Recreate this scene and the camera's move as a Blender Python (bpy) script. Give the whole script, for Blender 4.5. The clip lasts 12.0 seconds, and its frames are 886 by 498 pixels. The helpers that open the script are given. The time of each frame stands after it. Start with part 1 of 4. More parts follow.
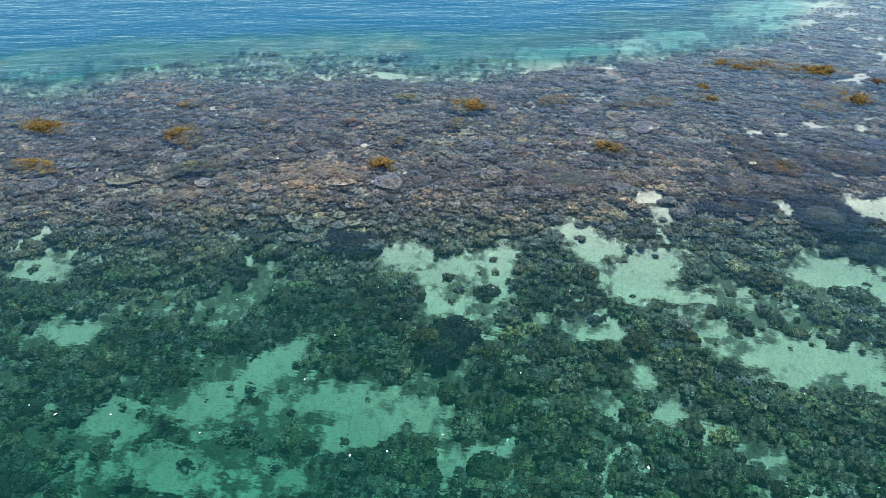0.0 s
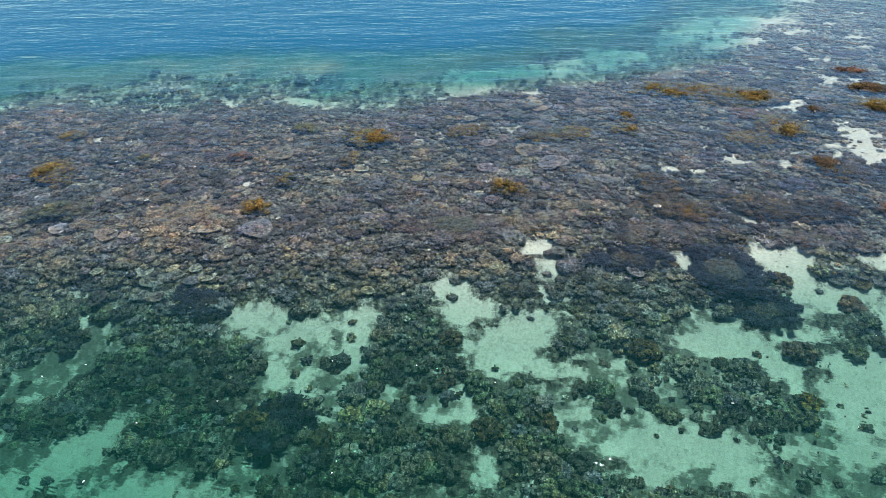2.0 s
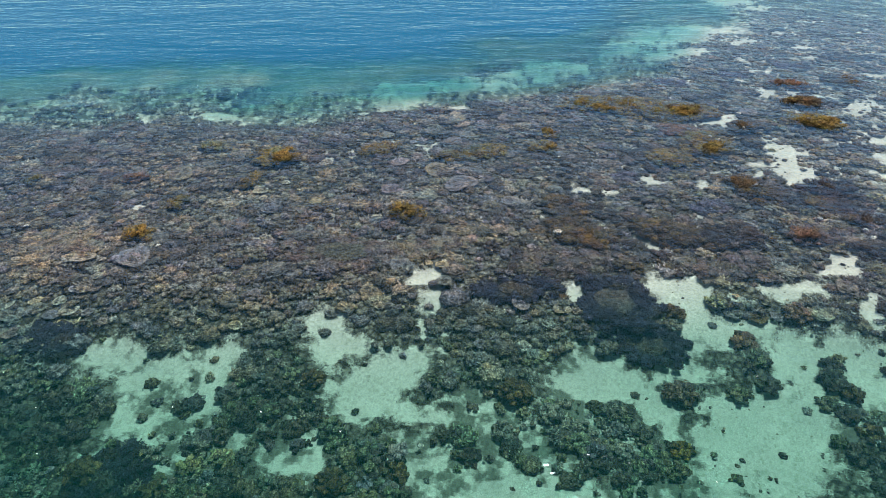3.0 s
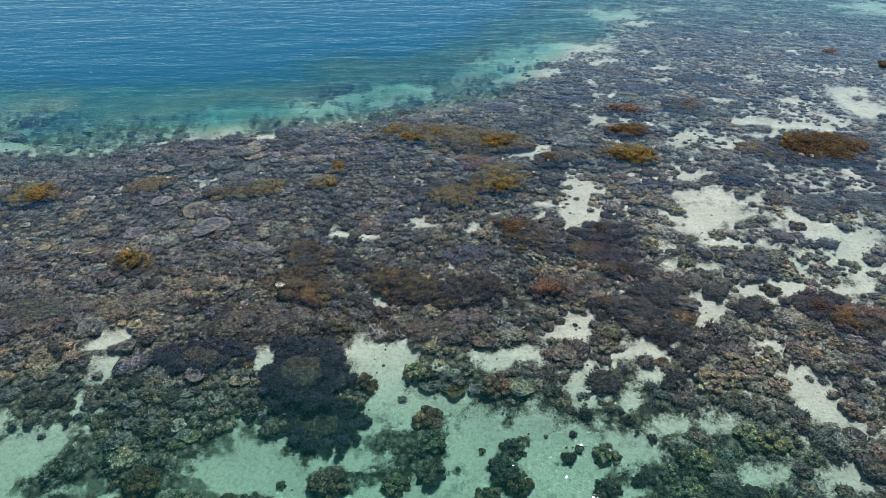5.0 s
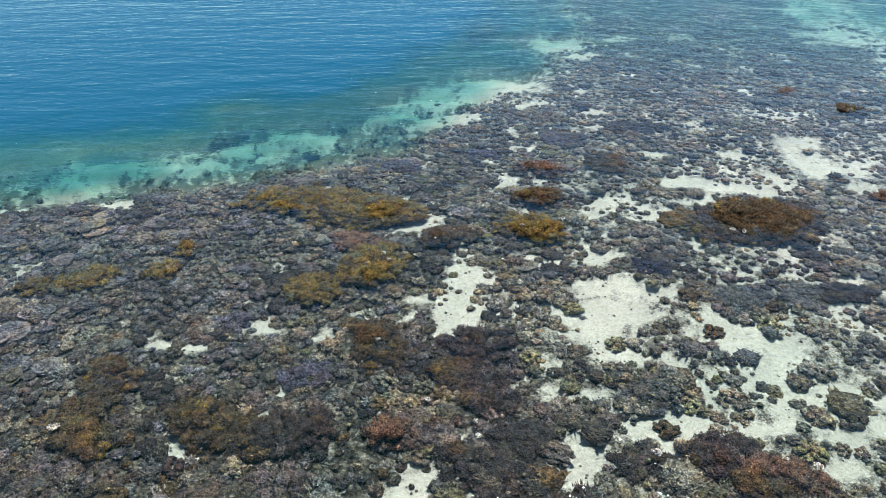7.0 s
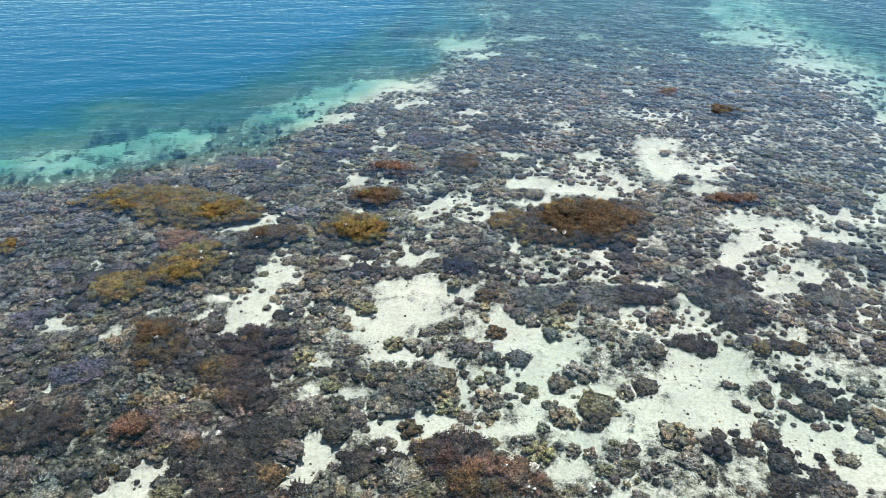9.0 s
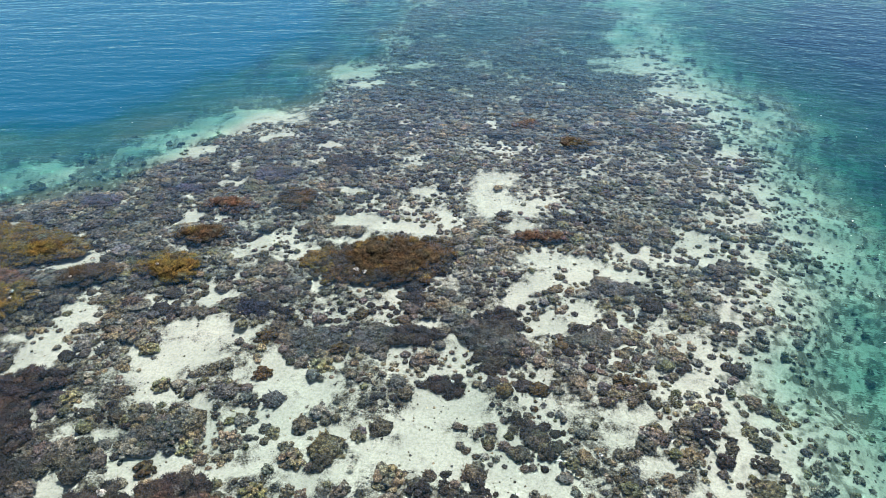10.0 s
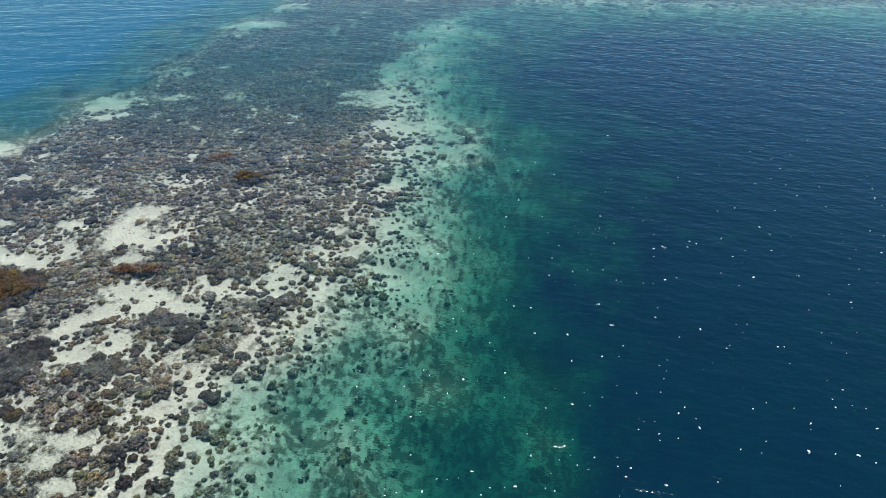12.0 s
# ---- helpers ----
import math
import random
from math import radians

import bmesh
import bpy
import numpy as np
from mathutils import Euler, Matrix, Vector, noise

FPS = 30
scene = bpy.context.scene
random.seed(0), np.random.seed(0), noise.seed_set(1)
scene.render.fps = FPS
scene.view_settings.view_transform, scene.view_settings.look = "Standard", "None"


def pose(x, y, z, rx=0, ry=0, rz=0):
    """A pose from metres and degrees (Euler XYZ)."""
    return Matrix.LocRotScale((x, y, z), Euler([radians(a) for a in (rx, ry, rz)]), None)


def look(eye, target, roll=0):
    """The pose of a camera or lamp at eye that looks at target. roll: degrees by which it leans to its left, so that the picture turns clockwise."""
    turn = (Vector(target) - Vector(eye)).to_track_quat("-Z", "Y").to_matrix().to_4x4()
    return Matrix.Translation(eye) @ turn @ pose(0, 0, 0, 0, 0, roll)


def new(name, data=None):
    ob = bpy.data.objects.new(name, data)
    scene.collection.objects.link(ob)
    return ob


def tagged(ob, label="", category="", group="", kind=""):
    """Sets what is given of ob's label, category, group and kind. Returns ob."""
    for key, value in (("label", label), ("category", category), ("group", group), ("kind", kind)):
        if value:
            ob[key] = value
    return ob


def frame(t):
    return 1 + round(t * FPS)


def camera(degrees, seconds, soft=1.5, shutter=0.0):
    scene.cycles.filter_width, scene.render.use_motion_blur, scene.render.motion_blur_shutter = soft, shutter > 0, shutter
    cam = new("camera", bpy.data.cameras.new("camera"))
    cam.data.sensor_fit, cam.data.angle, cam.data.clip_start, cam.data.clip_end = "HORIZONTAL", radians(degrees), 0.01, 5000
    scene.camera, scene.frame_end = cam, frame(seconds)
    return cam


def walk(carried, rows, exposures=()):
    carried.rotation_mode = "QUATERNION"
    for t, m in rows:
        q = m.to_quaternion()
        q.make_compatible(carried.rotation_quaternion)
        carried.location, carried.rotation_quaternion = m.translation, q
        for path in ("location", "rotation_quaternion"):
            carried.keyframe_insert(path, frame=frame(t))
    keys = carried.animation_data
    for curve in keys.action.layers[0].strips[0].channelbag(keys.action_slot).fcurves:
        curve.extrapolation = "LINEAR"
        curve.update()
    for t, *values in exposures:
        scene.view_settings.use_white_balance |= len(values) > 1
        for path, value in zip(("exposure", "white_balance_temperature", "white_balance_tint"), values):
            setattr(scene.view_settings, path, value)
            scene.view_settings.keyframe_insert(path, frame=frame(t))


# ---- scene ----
# The camera: a drone that glides sideways over the reef, its gimbal held still.
cam = camera(66, 12.0, soft=1.0)
PATH = [
    (0, 0.00, 0.00, 9.00, 56.60, -0.01),
    (0.5, 0.42, 0.32, 9.11, 56.56, -0.03),
    (1, 1.15, 0.81, 9.16, 56.60, 0.01),
    (1.5, 2.10, 1.42, 9.21, 56.61, -0.06),
    (2, 3.30, 2.04, 9.31, 56.56, -0.02),
    (2.5, 4.64, 2.60, 9.36, 56.67, -0.12),
    (3, 6.11, 3.10, 9.44, 56.64, -0.23),
    (4.8, 12.34, 4.62, 9.72, 56.65, -0.22),
    (5, 13.04, 5.00, 9.79, 56.56, -0.33),
    (5.5, 14.63, 6.46, 9.92, 56.51, -0.36),
    (6, 15.83, 8.06, 10.07, 56.70, -0.64),
    (6.5, 16.48, 8.92, 10.11, 56.70, -0.57),
    (6.7, 16.52, 9.06, 10.08, 56.84, -0.63),
    (8.3, 18.94, 9.04, 10.18, 56.35, -0.06),
    (8.5, 19.64, 8.99, 10.12, 56.44, -0.04),
    (9, 21.82, 8.91, 10.33, 56.38, 0.03),
    (9.5, 24.42, 8.83, 11.01, 56.35, 0.04),
    (10, 27.61, 8.73, 11.85, 56.33, 0.07),
    (10.5, 31.07, 8.53, 12.62, 56.50, 0.13),
    (11, 34.65, 8.32, 13.33, 56.80, 0.12),
    (11.5, 38.11, 8.07, 13.58, 56.96, 0.07),
    (12, 41.44, 7.76, 13.41, 57.18, -0.00),
]
walk(cam, [(t, pose(x, y, z, tilt, 0, turn)) for t, x, y, z, tilt, turn in PATH], [(0, 0.46), (3, 0.32), (5, 0.08), (5.5, 0.06), (6.5, 0.26), (8.3, 0.62), (9.5, 0.5), (10.3, 0.34), (11, 0.16), (12, 0.12)])

# Daylight: a high sun ahead of the camera and a clear tropical sky.
SUN_HEIGHT, SUN_SIDE = 69.0, 24.0
world = bpy.data.worlds.new("sky")
scene.world = world
world.use_nodes = True
sky = world.node_tree.nodes.new("ShaderNodeTexSky")
sky.sky_type, sky.sun_disc = "NISHITA", False
sky.air_density, sky.dust_density, sky.ozone_density = 1.0, 0.0, 4.5
sky.sun_elevation, sky.sun_rotation = radians(SUN_HEIGHT), radians(SUN_SIDE)
world.node_tree.nodes["Background"].inputs["Strength"].default_value = 0.12
world.node_tree.links.new(sky.outputs["Color"], world.node_tree.nodes["Background"].inputs["Color"])
sun = new("sun", bpy.data.lights.new("sun", "SUN"))
sun.data.energy, sun.data.angle, sun.data.color = 5.0, radians(0.53), (1.0, 0.96, 0.9)
away = (math.sin(radians(SUN_SIDE)) * math.cos(radians(SUN_HEIGHT)), math.cos(radians(SUN_SIDE)) * math.cos(radians(SUN_HEIGHT)),
        math.sin(radians(SUN_HEIGHT)))
sun.matrix_world = look([60 * v for v in away], (0, 0, 0))


# ---- materials ----
def material(name):
    m = bpy.data.materials.new(name)
    m.use_nodes = True
    m.node_tree.nodes.clear()
    return m, m.node_tree


def node(tree, kind, **inputs):
    n = tree.nodes.new(kind)
    for key, value in inputs.items():
        socket = n.inputs[key.replace("_", " ")]
        if isinstance(value, bpy.types.NodeSocket):
            tree.links.new(value, socket)
        else:
            socket.default_value = value
    return n


def sum_of(tree, operation, a, b):
    n = tree.nodes.new("ShaderNodeMath")
    n.operation = operation
    for socket, value in zip(n.inputs, (a, b)):
        if isinstance(value, bpy.types.NodeSocket):
            tree.links.new(value, socket)
        else:
            socket.default_value = value
    return n.outputs[0]


def blend(tree, kind, factor, a, b):
    n = tree.nodes.new("ShaderNodeMix")
    n.data_type, n.blend_type = "RGBA", kind
    for socket, value in zip((n.inputs[0], n.inputs[6], n.inputs[7]), (factor, a, b)):
        if isinstance(value, bpy.types.NodeSocket):
            tree.links.new(value, socket)
        else:
            socket.default_value = value
    return n.outputs[2]


def stretch(tree, value, low, high, to_low=0.0, to_high=1.0):
    return node(tree, "ShaderNodeMapRange", Value=value, From_Min=low, From_Max=high, To_Min=to_low, To_Max=to_high).outputs[0]


def attribute(tree, name, kind="GEOMETRY"):
    n = tree.nodes.new("ShaderNodeAttribute")
    n.attribute_name, n.attribute_type = name, kind
    return n


def finish(tree, shader):
    out = tree.nodes.new("ShaderNodeOutputMaterial")
    tree.links.new(shader, out.inputs["Surface"])


def coral_material(name, single):
    """Living coral: pigment from the object or from the joined mesh, paler growing tips, polyp relief, patches of
    algae, shade painted into the clefts.
    """
    m, tree = material(name)
    place = tree.nodes.new("ShaderNodeNewGeometry").outputs["Position"]
    if single:
        pigment = tree.nodes.new("ShaderNodeObjectInfo").outputs["Color"]
    else:
        pigment = attribute(tree, "pigment").outputs["Color"]
    tip = attribute(tree, "tip").outputs["Fac"]
    broad = node(tree, "ShaderNodeTexNoise", Vector=place, Scale=2.4, Detail=4.0, Roughness=0.6).outputs["Fac"]
    grain = node(tree, "ShaderNodeTexNoise", Vector=place, Scale=34.0, Detail=5.0, Roughness=0.75).outputs["Fac"]
    warped = blend(tree, "ADD", 0.06, place, node(tree, "ShaderNodeTexNoise", Vector=place, Scale=11.0, Detail=3.0).outputs["Color"])
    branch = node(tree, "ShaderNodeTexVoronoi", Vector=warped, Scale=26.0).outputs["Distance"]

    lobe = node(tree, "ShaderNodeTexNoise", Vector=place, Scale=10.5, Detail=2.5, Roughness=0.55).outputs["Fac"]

    def grey(value):
        return node(tree, "ShaderNodeCombineColor", Red=value, Green=value, Blue=value).outputs[0]

    hue = blend(tree, "MULTIPLY", 1.0, pigment, blend(tree, "MIX", stretch(tree, broad, 0.36, 0.64), (1.16, 1.0, 0.82, 1), (0.86, 0.98, 1.1, 1)))
    worn = blend(tree, "MIX", stretch(tree, broad, 0.56, 0.72, 0.0, 0.55), hue, (0.085, 0.082, 0.062, 1))
    mottled_shaded = blend(tree, "MULTIPLY", 1.0, worn, grey(stretch(tree, grain, 0.33, 0.67, 0.45, 1.6)))
    # Shade painted into the gaps between branches and the hollows between lobes.
    mottled_shaded = blend(tree, "MULTIPLY", 1.0, mottled_shaded, grey(stretch(tree, branch, 0.12, 0.58, 1.3, 0.35)))
    mottled_shaded = blend(tree, "MULTIPLY", 1.0, mottled_shaded, grey(stretch(tree, lobe, 0.38, 0.6, 0.22, 1.4)))
    tipped = blend(tree, "MIX", sum_of(tree, "MULTIPLY", tip, 0.42), mottled_shaded,
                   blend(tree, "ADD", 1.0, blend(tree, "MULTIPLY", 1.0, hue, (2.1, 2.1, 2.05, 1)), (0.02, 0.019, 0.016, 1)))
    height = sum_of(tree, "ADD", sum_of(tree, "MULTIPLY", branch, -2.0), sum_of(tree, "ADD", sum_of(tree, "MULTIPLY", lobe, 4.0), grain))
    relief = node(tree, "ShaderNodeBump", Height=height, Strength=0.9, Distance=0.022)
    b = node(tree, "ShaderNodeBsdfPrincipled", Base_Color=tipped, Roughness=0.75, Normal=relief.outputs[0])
    b.inputs["Specular IOR Level"].default_value = 0.25
    finish(tree, b.outputs[0])
    return m


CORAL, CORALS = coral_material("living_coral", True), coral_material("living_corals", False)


def seabed_material():
    """Pale coral sand, with reef rock and turf where corals crowd, ripples and scattered rubble."""
    m, tree = material("coral_sand")
    place = tree.nodes.new("ShaderNodeNewGeometry").outputs["Position"]
    rock = attribute(tree, "rock").outputs["Fac"]
    broad = node(tree, "ShaderNodeTexNoise", Vector=place, Scale=0.9, Detail=5.0).outputs["Fac"]
    fine = node(tree, "ShaderNodeTexNoise", Vector=place, Scale=14.0, Detail=6.0, Roughness=0.7).outputs["Fac"]
    grit = node(tree, "ShaderNodeTexNoise", Vector=place, Scale=70.0, Detail=3.0).outputs["Fac"]
    sand = blend(tree, "MIX", stretch(tree, broad, 0.35, 0.7), (0.46, 0.45, 0.39, 1), (0.365, 0.365, 0.32, 1))
    sand = blend(tree, "MIX", stretch(tree, fine, 0.45, 0.66, 0.0, 0.8), sand, (0.24, 0.25, 0.19, 1))
    sand = blend(tree, "MIX", stretch(tree, grit, 0.58, 0.75, 0.0, 0.35), sand, (0.66, 0.65, 0.6, 1))
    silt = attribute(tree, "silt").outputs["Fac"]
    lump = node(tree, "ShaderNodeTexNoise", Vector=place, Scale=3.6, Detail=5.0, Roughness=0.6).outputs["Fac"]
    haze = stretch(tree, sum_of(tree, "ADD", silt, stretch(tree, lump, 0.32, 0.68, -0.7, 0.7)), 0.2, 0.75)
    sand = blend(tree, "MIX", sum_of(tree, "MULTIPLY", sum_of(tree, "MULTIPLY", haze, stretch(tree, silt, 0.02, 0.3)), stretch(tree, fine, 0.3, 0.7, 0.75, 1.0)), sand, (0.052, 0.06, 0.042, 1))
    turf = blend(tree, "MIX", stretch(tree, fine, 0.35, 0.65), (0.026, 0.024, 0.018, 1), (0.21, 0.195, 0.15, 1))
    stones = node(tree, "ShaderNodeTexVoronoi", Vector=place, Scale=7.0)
    # Turf is darker towards the gaps of its stones, where the relief sinks.
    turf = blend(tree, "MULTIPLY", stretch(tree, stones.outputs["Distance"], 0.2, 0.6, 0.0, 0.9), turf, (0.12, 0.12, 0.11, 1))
    speck = node(tree, "ShaderNodeTexNoise", Vector=place, Scale=24.0, Detail=5.0, Roughness=0.75).outputs["Fac"]
    mixed = sum_of(tree, "ADD", sum_of(tree, "ADD", rock, stretch(tree, speck, 0.3, 0.7, -0.4, 0.4)), stretch(tree, lump, 0.3, 0.7, -0.4, 0.4))
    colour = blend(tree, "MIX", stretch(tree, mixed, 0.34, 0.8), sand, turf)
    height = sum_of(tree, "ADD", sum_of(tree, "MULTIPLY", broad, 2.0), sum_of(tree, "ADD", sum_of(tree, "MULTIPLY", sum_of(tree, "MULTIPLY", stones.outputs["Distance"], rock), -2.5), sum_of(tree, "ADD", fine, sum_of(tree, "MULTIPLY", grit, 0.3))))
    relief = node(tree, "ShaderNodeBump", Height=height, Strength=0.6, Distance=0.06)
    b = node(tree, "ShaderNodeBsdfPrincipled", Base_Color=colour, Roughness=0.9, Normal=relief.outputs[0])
    b.inputs["Specular IOR Level"].default_value = 0.14
    finish(tree, b.outputs[0])
    return m


def water_material():
    """Clear sea water: it takes the red out of what passes, is milky with suspended matter where it is deep, and mirrors the sky."""
    m, tree = material("sea_water")
    place = tree.nodes.new("ShaderNodeNewGeometry").outputs["Position"]
    depth = attribute(tree, "depth").outputs["Fac"]
    deep = sum_of(tree, "MAXIMUM", sum_of(tree, "SUBTRACT", depth, 0.3), 0.0)

    def left_after(rate):
        return sum_of(tree, "POWER", 2.71828, sum_of(tree, "MULTIPLY", deep, -rate))

    passed = node(tree, "ShaderNodeCombineColor", Red=left_after(1.3), Green=left_after(0.44), Blue=left_after(0.56)).outputs[0]
    algae = attribute(tree, "algae").outputs["Fac"]
    sea = attribute(tree, "open_sea").outputs["Fac"]
    shoal = blend(tree, "MIX", sea, blend(tree, "MIX", algae, (0.0012, 0.052, 0.058, 1), (0.002, 0.05, 0.028, 1)), (0.001, 0.09, 0.138, 1))
    tint = blend(tree, "MIX", stretch(tree, depth, 1.4, 5.6), shoal, blend(tree, "MIX", sea, (0.0003, 0.018, 0.038, 1), (0.0003, 0.086, 0.15, 1)))
    milky = sum_of(tree, "SUBTRACT", 1.0, left_after(0.24))

    def waves(size, long, turn, detail):
        spot = node(tree, "ShaderNodeMapping", Vector=place, Rotation=(0, 0, radians(turn)), Scale=(size * long, size, size))
        spot.vector_type = "TEXTURE"
        return node(tree, "ShaderNodeTexNoise", Vector=spot.outputs[0], Scale=1.0, Detail=detail, Roughness=0.6).outputs["Fac"]

    def weighed(*shares):
        total = 0.0
        for wave, share in shares:
            total = sum_of(tree, "ADD", total, sum_of(tree, "MULTIPLY", wave, share))
        return total

    # Long crests roll in from the open sea; over the reef and in the basin the chop is short and slants.
    seaward = weighed((waves(2.2, 3.2, 2, 3.0), 1.5), (waves(0.9, 3.0, 4, 2.0), 0.8))
    sheltered = weighed((waves(1.5, 1.8, -24, 3.0), 0.9), (waves(0.7, 1.8, -18, 2.0), 0.6))
    height = weighed((blend(tree, "MIX", sea, sheltered, seaward), 1.0), (waves(0.34, 2.0, -10, 3.0), 0.5), (waves(0.12, 1.6, 12, 2.0), 0.14))
    ripple = node(tree, "ShaderNodeBump", Height=height, Strength=1.0, Distance=0.06).outputs[0]
    swell = sum_of(tree, "ADD", sum_of(tree, "MULTIPLY", waves(0.7, 1.8, 14, 1.0), 0.6), sum_of(tree, "MULTIPLY", waves(0.24, 1.8, -12, 2.0), 0.4))
    wobble = node(tree, "ShaderNodeBump", Height=swell, Strength=stretch(tree, depth, 0.45, 1.5, 0.1, 0.5), Distance=0.3).outputs[0]
    clear = node(tree, "ShaderNodeBsdfRefraction", Color=passed, Roughness=stretch(tree, depth, 0.5, 2.4, 0.0, 0.15), IOR=1.14, Normal=wobble)
    body = node(tree, "ShaderNodeBsdfDiffuse", Color=tint, Normal=ripple)
    inner = node(tree, "ShaderNodeMixShader", Fac=milky)
    tree.links.new(clear.outputs[0], inner.inputs[1])
    tree.links.new(body.outputs[0], inner.inputs[2])
    gloss = node(tree, "ShaderNodeBsdfGlossy", Color=(0.74, 0.95, 1, 1), Roughness=0.06, Normal=ripple)
    share = node(tree, "ShaderNodeFresnel", IOR=1.333, Normal=ripple).outputs[0]
    whole = node(tree, "ShaderNodeMixShader", Fac=share)
    tree.links.new(inner.outputs[0], whole.inputs[1])
    tree.links.new(gloss.outputs[0], whole.inputs[2])
    finish(tree, whole.outputs[0])
    return m


def foam_material():
    m, tree = material("foam")
    place = tree.nodes.new("ShaderNodeNewGeometry").outputs["Position"]
    fleck = node(tree, "ShaderNodeTexNoise", Vector=place, Scale=40.0, Detail=2.0).outputs["Fac"]
    b = node(tree, "ShaderNodeBsdfPrincipled", Roughness=0.6, Base_Color=blend(tree, "MIX", fleck, (0.85, 0.86, 0.84, 1), (0.7, 0.7, 0.66, 1)))
    finish(tree, b.outputs[0])
    return m


SAND, WATER, FOAM = seabed_material(), water_material(), foam_material()

# ---- the shape of the reef ----
def value_noise(x, y, size, seed=0):
    """Smooth noise from 0 to 1 with features of about that size in metres."""
    u, v = np.asarray(x, float) / size, np.asarray(y, float) / size
    i, j = np.floor(u), np.floor(v)
    a, b = u - i, v - j
    a, b = a * a * (3 - 2 * a), b * b * (3 - 2 * b)

    def corner(p, q):
        s = np.sin(p * 127.1 + q * 311.7 + seed * 74.7) * 43758.5453
        return s - np.floor(s)

    low = corner(i, j) * (1 - a) + corner(i + 1, j) * a
    high = corner(i, j + 1) * (1 - a) + corner(i + 1, j + 1) * a
    return low * (1 - b) + high * b


def rough(x, y, size, seed=0):
    return (value_noise(x, y, size, seed) * 0.55 + value_noise(x, y, size * 0.47, seed + 1) * 0.3
            + value_noise(x, y, size * 0.21, seed + 2) * 0.15)


def ramp(v, low, high):
    t = np.clip((np.asarray(v, float) - low) / (high - low), 0, 1)
    return t * t * (3 - 2 * t)


# The edge of the reef towards open water on its far side, then round the basin on the near side.
FAR_EDGE = ((-60, 18), (-16, 25), (-11.6, 26.2), (-3.7, 27.3), (2.9, 27.5), (7.2, 28.3), (11, 30.3), (14.3, 31.6), (17.2, 33.2),
            (19.2, 35.6), (21, 39), (23.8, 46), (25.5, 54.3), (28, 66), (31, 80), (34, 140))
BASIN_EDGE = ((140, 140), (140, 68), (73, 60), (60, 62), (50, 63), (45.5, 59), (43.5, 50), (42.8, 42), (42.6, 36), (41.5, 28),
              (39.8, 21), (38.6, 17), (38, 0), (38, -20), (-60, -20))


def edge_distance(x, y, line):
    best = np.full(np.shape(x), 1e9)
    for (ax, ay), (bx, by) in zip(line[:-1], line[1:]):
        dx, dy = bx - ax, by - ay
        t = np.clip(((x - ax) * dx + (y - ay) * dy) / (dx * dx + dy * dy), 0, 1)
        best = np.minimum(best, np.hypot(x - ax - t * dx, y - ay - t * dy))
    return best


def on_reef(x, y):
    ring = FAR_EDGE + BASIN_EDGE
    inside = np.zeros(np.shape(x), bool)
    for (ax, ay), (bx, by) in zip(ring, ring[1:] + ring[:1]):
        if ay == by:
            continue
        inside ^= ((ay > y) != (by > y)) & (x < (bx - ax) * (y - ay) / (by - ay) + ax)
    return inside


def from_edges(x, y):
    """Metres inside the ragged seaward edge and the ragged basin edge; below 0 beyond them."""
    wx, wy = x + 3.4 * (rough(x, y, 5.0, 11) - 0.5), y + 3.4 * (rough(x, y, 5.0, 14) - 0.5)
    wx, wy = wx + 1.9 * (rough(x, y, 1.5, 15) - 0.5), wy + 1.9 * (rough(x, y, 1.5, 16) - 0.5)
    inside = on_reef(wx, wy)
    far, basin = edge_distance(wx, wy, FAR_EDGE), edge_distance(wx, wy, BASIN_EDGE)
    seaward = far < basin
    return np.where(inside, far, np.where(seaward, -far, 30.0)), np.where(inside, basin, np.where(seaward, 30.0, -basin))


def depth_of(x, y):
    """Water over the seabed, in metres."""
    x, y = np.asarray(x, float), np.asarray(y, float)
    far, basin = from_edges(x, y)
    d = 0.4 + 0.85 * ramp(y, 36, 52) - 0.55 * ramp(y, 61, 67) + 0.95 * ramp(-far, np.interp(x, (2, 8), (-3.2, -1.0)), np.interp(x, (2, 8), (1.0, 1.4))) + 0.14 * np.clip(-far - 1.0, 0, 4) + 1.7 * np.clip(-far - np.interp(x, (0, 5), (3.2, 4.4)), 0, 16)
    d = d + 0.95 * ramp(-basin, -5.0, 1.2) + 0.45 * np.clip(-basin, 0, 4) + 0.75 * np.clip(-basin - 4, 0, 18)
    calm = ramp(np.maximum(np.maximum(-18 - x, x - 60), y - 70), 0, 6)
    d = d * (1 + (1 - calm) * (1.0 * (rough(x, y, 3.0, 17) - 0.5) + 0.8 * (rough(x, y, 1.3, 19) - 0.5)) * ramp(d, 0.5, 1.4))
    shore = np.interp(x, (-20, 6, 13, 20, 26, 34), (15.7, 16.4, 17.1, 14.8, 12.0, 8.5))
    lagoon = np.clip(shore - y + 1.6 * (rough(x, y, 4.0, 21) - 0.5), 0, 12)
    d = d + np.interp(x, (4, 10), (0.16, 0.42)) * ramp(lagoon, 0, 3.6) * (1 - ramp(x, 17, 22)) + (0.045 + 0.1 * ramp(-x, -9, 3)) * lagoon
    return np.minimum(d, 7.0) + 0.16 * (1 - calm) * (rough(x, y, 2.4, 31) - 0.5)


POOLS, SHOALS, COLONIES, HEADS, PLATES, LUMPS = [], [], [], [], [], []


def sand_pool(x, y, rx, ry):
    POOLS.append((x, y, rx, ry))


def shoal(x, y, rx, ry):
    SHOALS.append((x, y, rx, ry))


def colony(tone, x, y, rx, ry):
    COLONIES.append((tone, x, y, rx, ry))


def big_head(tone, x, y, rx, ry):
    HEADS.append((tone, x, y, rx, ry))


